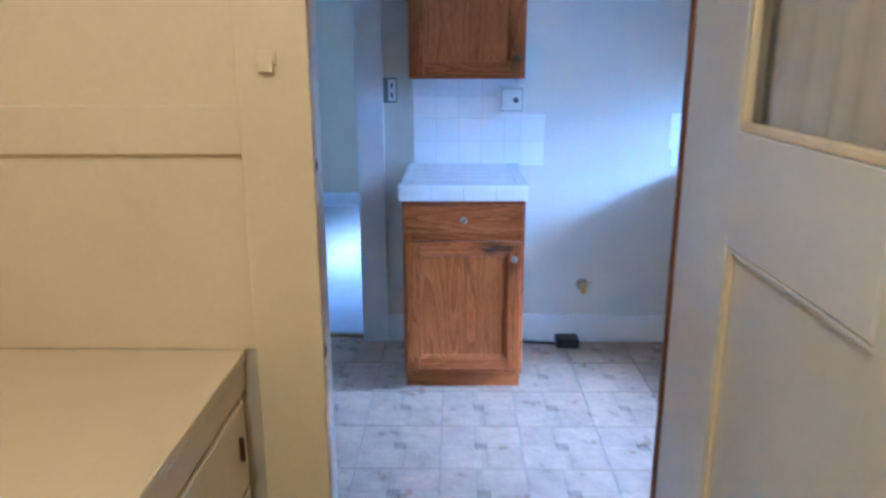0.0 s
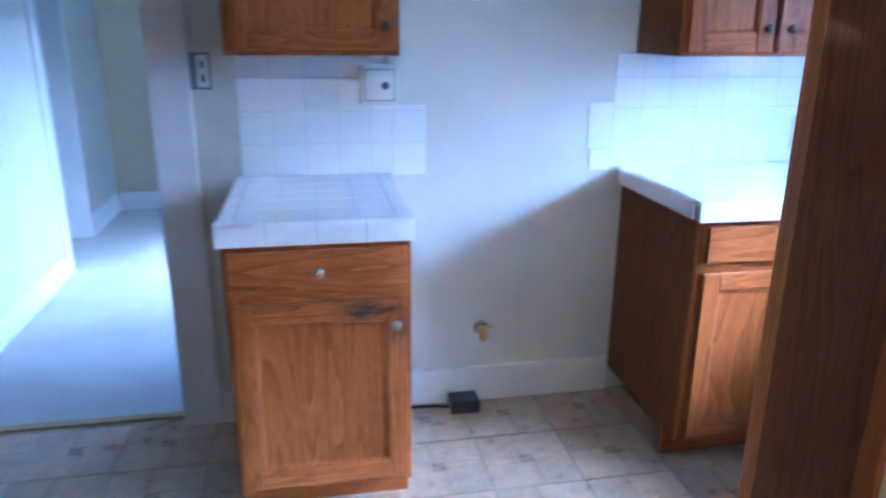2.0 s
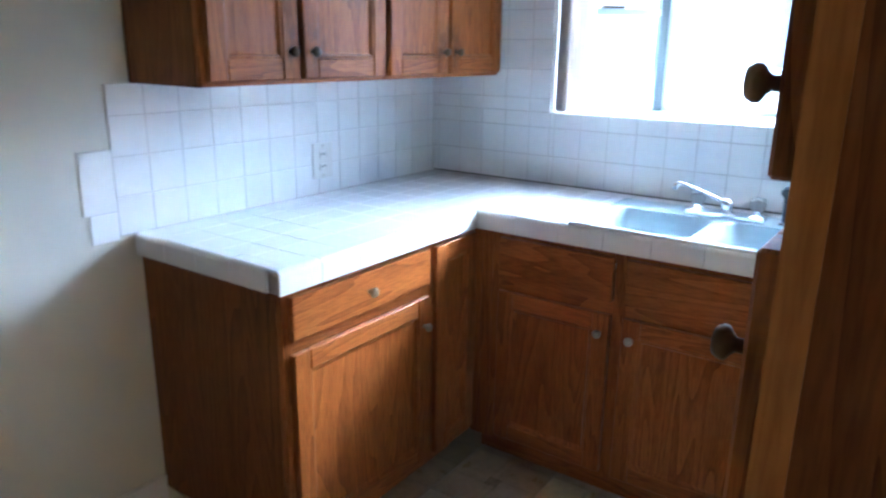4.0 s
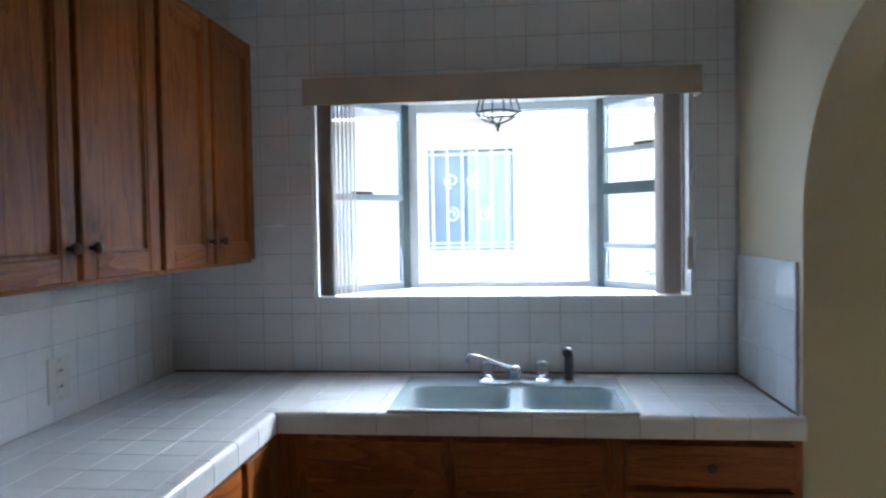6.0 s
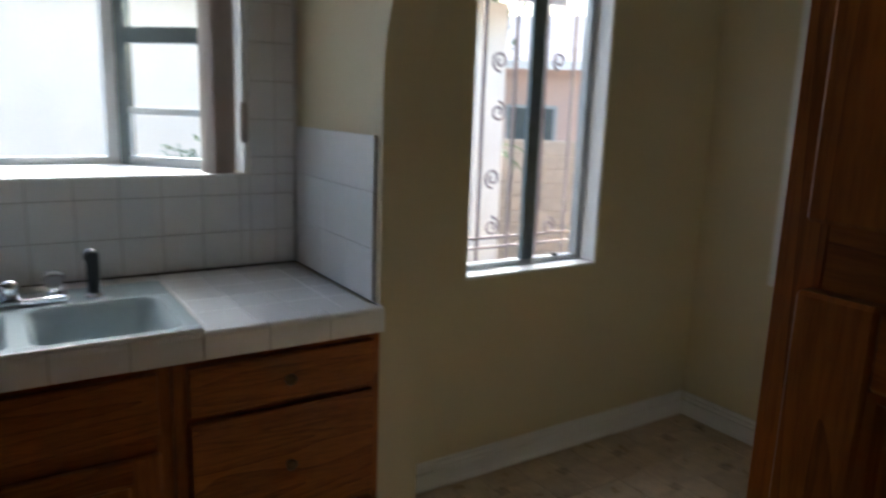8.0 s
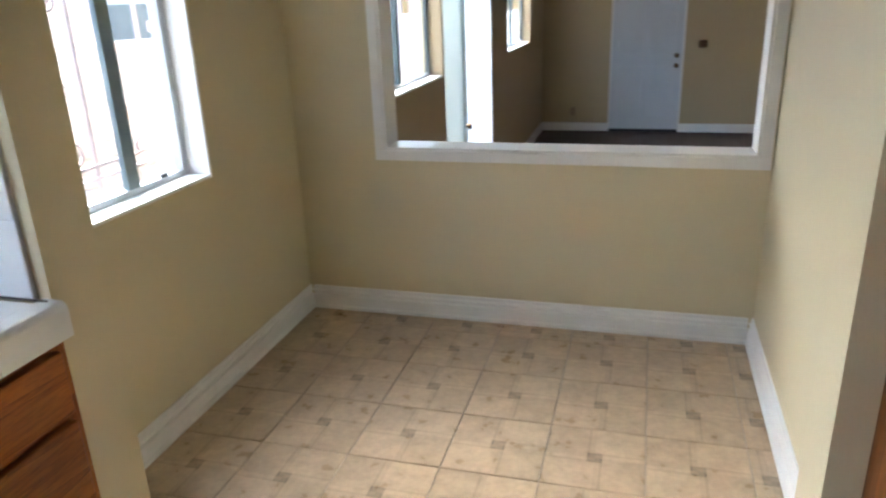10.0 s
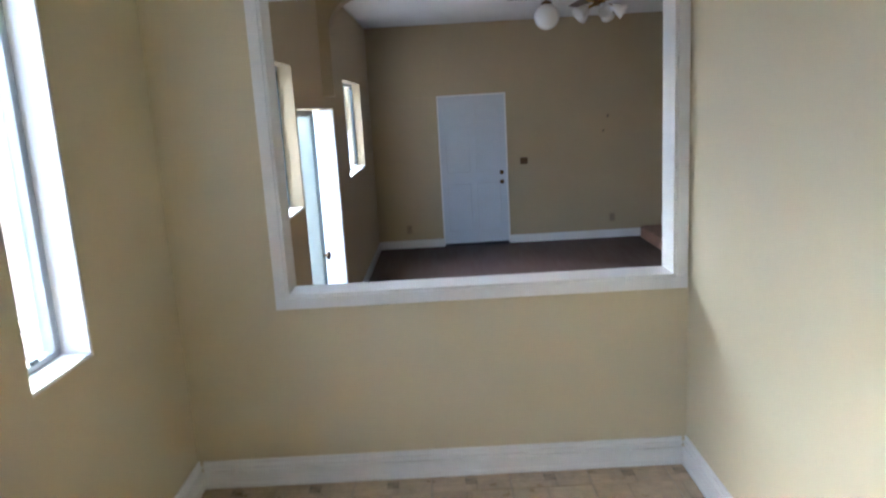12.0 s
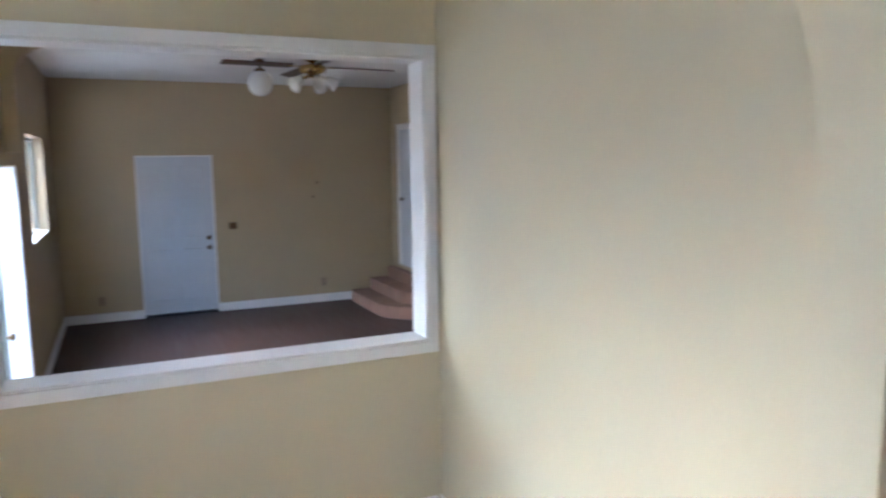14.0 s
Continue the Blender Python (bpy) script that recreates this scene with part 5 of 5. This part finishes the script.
grille("window_grille", pose(NX - 0.05, 0, 0), 2.72, 3.53, 1.2, 2.17, WHITEIRON, "white painted security grille with scrolls", 6,
       [(3.29, 1.86, 0.07, 1.4, -1.57), (3.29, 1.55, 0.07, 1.4, 1.57), (3.08, 1.86, 0.07, 1.4, -1.57), (3.0, 1.55, 0.07, 1.4, 1.57)], 0.052, 0.011)

fence = thing("block_wall", pose(8.7, -3.4, GROUND, 0, 0, 52), "tan concrete block garden wall", "garden wall")
part("core", boxes((-2.9, 2.9, -0.06, 0.06, 0, 1.72)), BLOCK, fence)
blk = boxes((0.006, 0.394, -0.075, 0.075, 0.006, 0.184), bev=0.008)
blk = mesh_of("block", blk, BLOCK)
for r in range(9):
    for c in range(14):
        o = new("block", blk)
        o.parent = fence
        o.matrix_basis = pose(-2.8 + 0.4 * c + (0.2 if r % 2 else 0), random.uniform(-0.004, 0.004), 0.19 * r)

h2 = thing("pink_house", pose(13.5, -7.5, GROUND, 0, 0, 40), "pale pink stucco house behind the garden wall", "house")
part("wall", boxes((-5, 5, -2, 2, 0, 3.0)), PINK, h2)
bm = bmesh.new()
v = [bm.verts.new(p) for p in ((-5.5, -2.5, 2.95), (5.5, -2.5, 2.95), (5.5, 2.5, 2.95), (-5.5, 2.5, 2.95), (-4, 0, 4.1), (4, 0, 4.1))]
for f in ((0, 1, 5, 4), (1, 2, 5), (2, 3, 4, 5), (3, 0, 4), (3, 2, 1, 0)):
    bm.faces.new([v[i] for i in f])
part("roof", bm, ROOF, h2)
part("fascia", boxes((-5.52, 5.52, 2.5, 2.54, 2.85, 3.0)), TRIM, h2)
for x in (-3.0, -0.5, 2.4):
    w = part("window", boxes((x - 0.5, x + 0.5, 2.0, 2.03, 1.1, 2.2)), ALU, h2)
    part("pane", boxes((x - 0.44, x + 0.44, 2.031, 2.04, 1.16, 2.14)), DARKALU, w)

slats = thing("board_fence", pose(5.6, -2.6, GROUND), "pale weathered upright board fence beside the living room", "fence")
for k in range(40):
    part("slat", boxes((-0.012, 0.012, -0.165 * (k + 1) + 0.004, -0.165 * k - 0.004, 0.02, 2.75 + random.uniform(-0.02, 0.02)), bev=0.003), WEATHERED, slats)
for z in (0.4, 1.9):
    part("rail", boxes((0.013, 0.05, -6.6, 0, z, z + 0.09)), WEATHERED, slats)


def bush(name, at, size, height, label, count=900):
    """A shrub: stems and a great many small leaves with gaps between clumps."""
    b = thing(name, pose(*at), label, "shrub")
    rnd = random.Random(int(at[0] * 100))
    for k in range(7):
        a = 2 * math.pi * k / 7
        part("stem", tube(bmesh.new(), [(0, 0, 0), (0.3 * size * math.cos(a), 0.3 * size * math.sin(a), height * 0.5), (0.6 * size * math.cos(a), 0.6 * size * math.sin(a), height * 0.85)], [0.02, 0.012, 0.005], 6), IRON, b)
    bm = bmesh.new()
    clumps = [(rnd.uniform(-size, size), rnd.uniform(-size, size), height * rnd.uniform(0.45, 0.95)) for _ in range(22)]
    for k in range(count):
        c = Vector(rnd.choice(clumps)) + Vector((rnd.gauss(0, 0.12), rnd.gauss(0, 0.12), rnd.gauss(0, 0.09)))
        m = Matrix.Translation(c) @ Euler([rnd.uniform(0, 6.3) for _ in range(3)]).to_matrix().to_4x4()
        l = rnd.uniform(0.018, 0.034)
        bm.faces.new([bm.verts.new(m @ Vector(p)) for p in ((-l, 0, 0), (0, -l * 0.4, 0.005), (l, 0, 0), (0, l * 0.4, 0.005))])
    tagged(part("leaves", bm, LEAF, b), kind="stuff")


bush("shrub", (5.6, 1.30, GROUND), 0.5, 1.86, "low green shrub beside the stucco house", 2600)
palm = thing("palm_plant", pose(8.0, -2.35, GROUND), "young palm with arching fronds", "palm")
part("trunk", tube(bmesh.new(), [(0, 0, 0), (0.03, 0, 0.8), (0, 0.03, 1.5)], [0.09, 0.08, 0.06], 10), BLOCK, palm)
for k in range(13):
    a = 2 * math.pi * k / 13
    bm = bmesh.new()
    spine = [Vector((0.55 * t * math.cos(a), 0.55 * t * math.sin(a), 1.5 + 0.5 * t - 0.62 * t * t + 0.12 * (k % 3) * t)) for t in (j / 14 for j in range(15))]
    side = Vector((-math.sin(a), math.cos(a), 0))
    for j in range(1, 14):
        for s in (-1, 1):
            p = spine[j]
            tip = p + side * s * 0.16 * (1 - abs(j - 6) / 12) + (spine[j] - spine[j - 1]) * 1.5 + Vector((0, 0, -0.05))
            bm.faces.new([bm.verts.new(q) for q in (p, p + (spine[j] - spine[j - 1]) * 0.5, tip)])
    part("frond", bm, LEAF, palm)


def shade_tree(at, height, spread, label, count=5200):
    """A tapered trunk, forking limbs and a crown of many small leaves in uneven clumps."""
    t = thing("tree", pose(*at), label, "tree")
    rnd = random.Random(11)
    part("trunk", tube(bmesh.new(), [(0, 0, 0), (0.04, 0.02, height * 0.25), (-0.03, 0.06, height * 0.48)], [0.17, 0.13, 0.10], 10), BLOCK, t)
    tips = []
    for k in range(8):
        a, lift = 2 * math.pi * k / 8 + rnd.uniform(-0.3, 0.3), rnd.uniform(0.62, 0.95)
        reach = spread * rnd.uniform(0.45, 0.8)
        mid = (0.45 * reach * math.cos(a), 0.45 * reach * math.sin(a), height * (0.48 + lift) / 2)
        tip = (reach * math.cos(a), reach * math.sin(a), height * lift)
        part("limb", tube(bmesh.new(), [(-0.03, 0.06, height * 0.46), mid, tip], [0.07, 0.045, 0.015], 7), BLOCK, t)
        tips += [mid, tip]
    clumps = [Vector(rnd.choice(tips)) + Vector((rnd.gauss(0, 0.35 * spread), rnd.gauss(0, 0.35 * spread), rnd.gauss(0, 0.1 * height))) for _ in range(60)]
    bm = bmesh.new()
    for k in range(count):
        c = rnd.choice(clumps) + Vector((rnd.gauss(0, 0.2), rnd.gauss(0, 0.2), rnd.gauss(0, 0.15)))
        m = Matrix.Translation(c) @ Euler([rnd.uniform(0, 6.3) for _ in range(3)]).to_matrix().to_4x4()
        l = rnd.uniform(0.06, 0.11)
        bm.faces.new([bm.verts.new(m @ Vector(p)) for p in ((-l, 0, 0), (0, -l * 0.45, 0.01), (l, 0, 0), (0, l * 0.45, 0.01))])
    tagged(part("leaves", bm, LEAF, t), kind="stuff")


shade_tree((11.6, -4.1, GROUND), 4.9, 1.0, "leafy green tree behind the garden wall", 2800)
solid("lawn_strip", boxes((NX - 0.6, NX - 0.005, -1.9, 9.0, GROUND + 0.001, GROUND + 0.05)), GRASS, "narrow strip of lawn along the stucco wall", "lawn", "stuff")

# ---- tiled splashbacks and counters ----
STEP = 0.1085
FRONT = 0.0035


def bed(name, label, dims):
    t = thing(name, pose(0, 0, 0), label, "tile", kind="structure")
    part("grout_bed", boxes(*dims), GROUT, t)
    return t


# wall over the sink
tb = bed("tiled_wall_east", "white glazed square tiles over the sink, with grey grout", [(EAST - FRONT, EAST - 0.0005, ARCH_N + 0.002, WY0, TOP, CEILING), (EAST - FRONT, EAST - 0.0005, WY1, NORTH - 0.0005, TOP, CEILING), (EAST - FRONT, EAST - 0.0005, WY0, WY1, TOP, WZ0), (EAST - FRONT, EAST - 0.0005, WY0, WY1, WZ1, CEILING)])
us = sorted({*joints(0, NORTH - ARCH_N - 0.014, STEP, 0.03), round(NORTH - WY1, 4), round(NORTH - WY0, 4)})
us = [u for k, u in enumerate(us) if k == 0 or u - us[k - 1] > 0.012]
vs = sorted({*joints(0, CEILING - TOP, STEP), round(WZ0 - TOP, 4), round(WZ1 - TOP, 4)})
vs = [u for k, u in enumerate(vs) if k == 0 or u - vs[k - 1] > 0.012]
lay_tiles(tb, (EAST - FRONT + 0.001, NORTH, TOP + 0.002), (0, -1, 0), (0, 0, 1), us, vs, lambda a, b, c, d: not (NORTH - WY1 - 0.005 < (a + b) / 2 < NORTH - WY0 + 0.005 and WZ0 - TOP - 0.005 < (c + d) / 2 < WZ1 - TOP + 0.005), gap=0.0026)
part("caulk_line", boxes((EAST - 0.0125, EAST - 0.0066, ARCH_N + 0.013, NORTH - 0.012, TOP + 0.0036, TOP + 0.008), bev=0.001), CAULK, tb, "dark line of old caulk")
# wall behind the corner counter, with its stepped end
nb_ = bed("tiled_splashback_corner", "white glazed tile splashback with a stepped end", [(1.541, EAST - 0.009, NORTH - FRONT, NORTH - 0.0005, TOP, 1.3245), (1.446, 1.541, NORTH - FRONT, NORTH - 0.0005, 0.985, 1.155), (1.462, 1.541, NORTH - FRONT, NORTH - 0.0005, 0.905, 0.985)])
lay_tiles(nb_, (0, NORTH - FRONT + 0.001, 0), (1, 0, 0), (0, 0, 1), joints(1.541, EAST - 0.012, STEP), [TOP + 0.002, 1.0235, 1.132, 1.2405, 1.3235], lambda *q: True)
lay_tiles(nb_, (0, NORTH - FRONT + 0.001, 0), (1, 0, 0), (0, 0, 1), [1.446, 1.541], [0.985, 1.155], lambda *q: True)
lay_tiles(nb_, (0, NORTH - FRONT + 0.001, 0), (1, 0, 0), (0, 0, 1), [1.462, 1.541], [0.905, 0.985], lambda *q: True)
# splashback behind the narrow cabinet
sb = bed("tiled_splashback_narrow", "white glazed tile splashback behind the narrow cabinet", [(0.226, 0.735, NORTH - FRONT, NORTH - 0.0005, TOP, 1.3245), (0.735, 0.852, NORTH - FRONT, NORTH - 0.0005, 0.908, 1.153)])
lay_tiles(sb, (0, NORTH - FRONT + 0.001, 0), (1, 0, 0), (0, 0, 1), joints(0.226, 0.735, STEP), [TOP + 0.002, 1.0235, 1.132, 1.2405, 1.3235], lambda *q: True)
lay_tiles(sb, (0, NORTH - FRONT + 0.001, 0), (1, 0, 0), (0, 0, 1), [0.735, 0.852], [0.908, 1.0235, 1.132, 1.153], lambda *q: True)
# low tiles on the arch stub beside the sink
ab = bed("tiled_splashback_arch", "white glazed tiles on the wall stub beside the sink", [(2.482, EAST - 0.009, ARCH_N + 0.0005, ARCH_N + FRONT + 0.004, TOP, 1.333)])
lay_tiles(ab, (0, ARCH_N + FRONT + 0.0035, 0), (-1, 0, 0), (0, 0, 1), joints(-EAST + 0.012, -2.482, 0.152, -2.482), [TOP + 0.002, 1.055, 1.195, 1.334], lambda *q: True, gap=0.001)

part("caulk_line", boxes((2.452, EAST - 0.013, ARCH_N + 0.0101, ARCH_N + 0.0145, TOP + 0.0036, TOP + 0.007), bev=0.001), CAULK, ab, "dark line of old caulk")


def cap_mesh(length, out=0.046, drop=0.062):
    """One rounded edge tile of a counter: along x, its nose towards -y, top at z = 0."""
    prof = [(out, -0.008), (out, 0.0), (0.014, 0.0)] + [(0.014 - 0.014 * math.sin(radians(a)), -0.014 + 0.014 * math.cos(radians(a))) for a in (25, 50, 75, 90)] + [(0, -drop), (0.008, -drop), (0.008, -0.016)]
    bm = bmesh.new()
    a = [bm.verts.new((0.0012, y, z)) for y, z in prof]
    b = [bm.verts.new((length - 0.0012, y, z)) for y, z in prof]
    for k in range(len(prof)):
        bm.faces.new((a[k], a[(k + 1) % len(prof)], b[(k + 1) % len(prof)], b[k]))
    bm.faces.new(a)
    bm.faces.new(b[::-1])
    return mesh_of("edge_tile", bm, TILE)


def edge_tiles(parent, start, end, step=0.152):
    """Edge tiles from start to end; the nose lies to the right of the way."""
    p, q = Vector(start), Vector(end)
    length = (q - p).length
    n = max(1, round(length / step))
    me = cap_mesh(length / n)
    ang = math.degrees(math.atan2(q.y - p.y, q.x - p.x))
    for k in range(n):
        o = new("edge_tile", me)
        o.parent = parent
        c = p.lerp(q, k / n)
        o.matrix_basis = pose(c.x, c.y, TOP + 0.0045 + random.uniform(-0.0004, 0.0004), 0, 0, ang)


cn = thing("tiled_countertop", pose(0, 0, 0), "small white tiled countertop on the narrow cabinet", "countertop")
part("substrate", boxes((0.208, 0.714, 3.373, NORTH - 0.009, CAB + 0.0005, TOP + 0.0005)), GROUT, cn)
edge_tiles(cn, (0.200, 3.365, 0), (0.722, 3.365, 0), 0.13)
edge_tiles(cn, (0.722, 3.412, 0), (0.722, NORTH - 0.01, 0))
edge_tiles(cn, (0.200, NORTH - 0.01, 0), (0.200, 3.412, 0))
lay_tiles(cn, (0, 0, TOP + 0.0005), (1, 0, 0), (0, 1, 0), joints(0.248, 0.675, STEP), joints(3.413, NORTH - 0.011, STEP), lambda *q: True)
cc = thing("tiled_countertop", pose(0, 0, 0), "white tiled corner countertop with grey grout lines", "countertop")
part("substrate", boxes((1.588, EAST - 0.009, 3.414, NORTH - 0.009, CAB + 0.0005, TOP + 0.0005), (2.435, EAST - 0.009, SY1 + 0.002, 3.4135, CAB + 0.0005, TOP + 0.0005), (2.435, EAST - 0.009, 1.975, SY0 - 0.002, CAB + 0.0005, TOP + 0.0005),
                        (2.435, SX0 + 0.006, SY0 - 0.0015, SY1 + 0.0015, CAB + 0.0005, TOP + 0.0005), (SX1 - 0.01, EAST - 0.009, SY0 - 0.0015, SY1 + 0.0015, CAB + 0.0005, TOP + 0.0005)), GROUT, cc)
edge_tiles(cc, (1.578, 3.404, 0), (2.425, 3.404, 0))
edge_tiles(cc, (1.578, NORTH - 0.01, 0), (1.578, 3.451, 0))
edge_tiles(cc, (2.425, 3.404, 0), (2.425, 1.945, 0))
lay_tiles(cc, (0, 0, TOP + 0.0005), (1, 0, 0), (0, 1, 0), joints(1.625, EAST - 0.011, STEP, 2.472), joints(3.451, NORTH - 0.011, STEP), lambda *q: True)
us = sorted({*joints(2.472, EAST - 0.011, STEP), SX1 + 0.002})
vs = sorted({*joints(1.962, 3.4505, STEP, 3.4505), SY0 - 0.002, SY1 + 0.002})
lay_tiles(cc, (0, 0, TOP + 0.0005), (1, 0, 0), (0, 1, 0), us, vs, lambda a, b, c, d: not ((a + b) / 2 < SX1 and SY0 - 0.003 < (c + d) / 2 < SY1 + 0.003))

# ---- printed vinyl floors ----
FT = 0.304
lay_tiles(kitchen_floor, (0, 0, -0.004), (1, 0, 0), (0, 1, 0), joints(-1.5, EAST, FT, 0.07), joints(ARCH_N, NORTH + 0.045, FT, 3.415), lambda a, b, c, d: True, VINYL, 0.0025, 0.004)
lay_tiles(nook_floor, (0, 0, -0.004), (1, 0, 0), (0, 1, 0), joints(NOOK_W, EAST, FT, 1.166), joints(NOOK_S, ARCH_N, FT, 1.059), lambda a, b, c, d: True, VINYL, 0.0025, 0.004)
lay_tiles(pantry_floor, (0, 0, -0.004), (1, 0, 0), (0, 1, 0), joints(-0.62, 0.95, FT, 0.07), joints(NOOK_S, ARCH_N, FT, 1.03), lambda a, b, c, d: True, VINYL, 0.0025, 0.004)
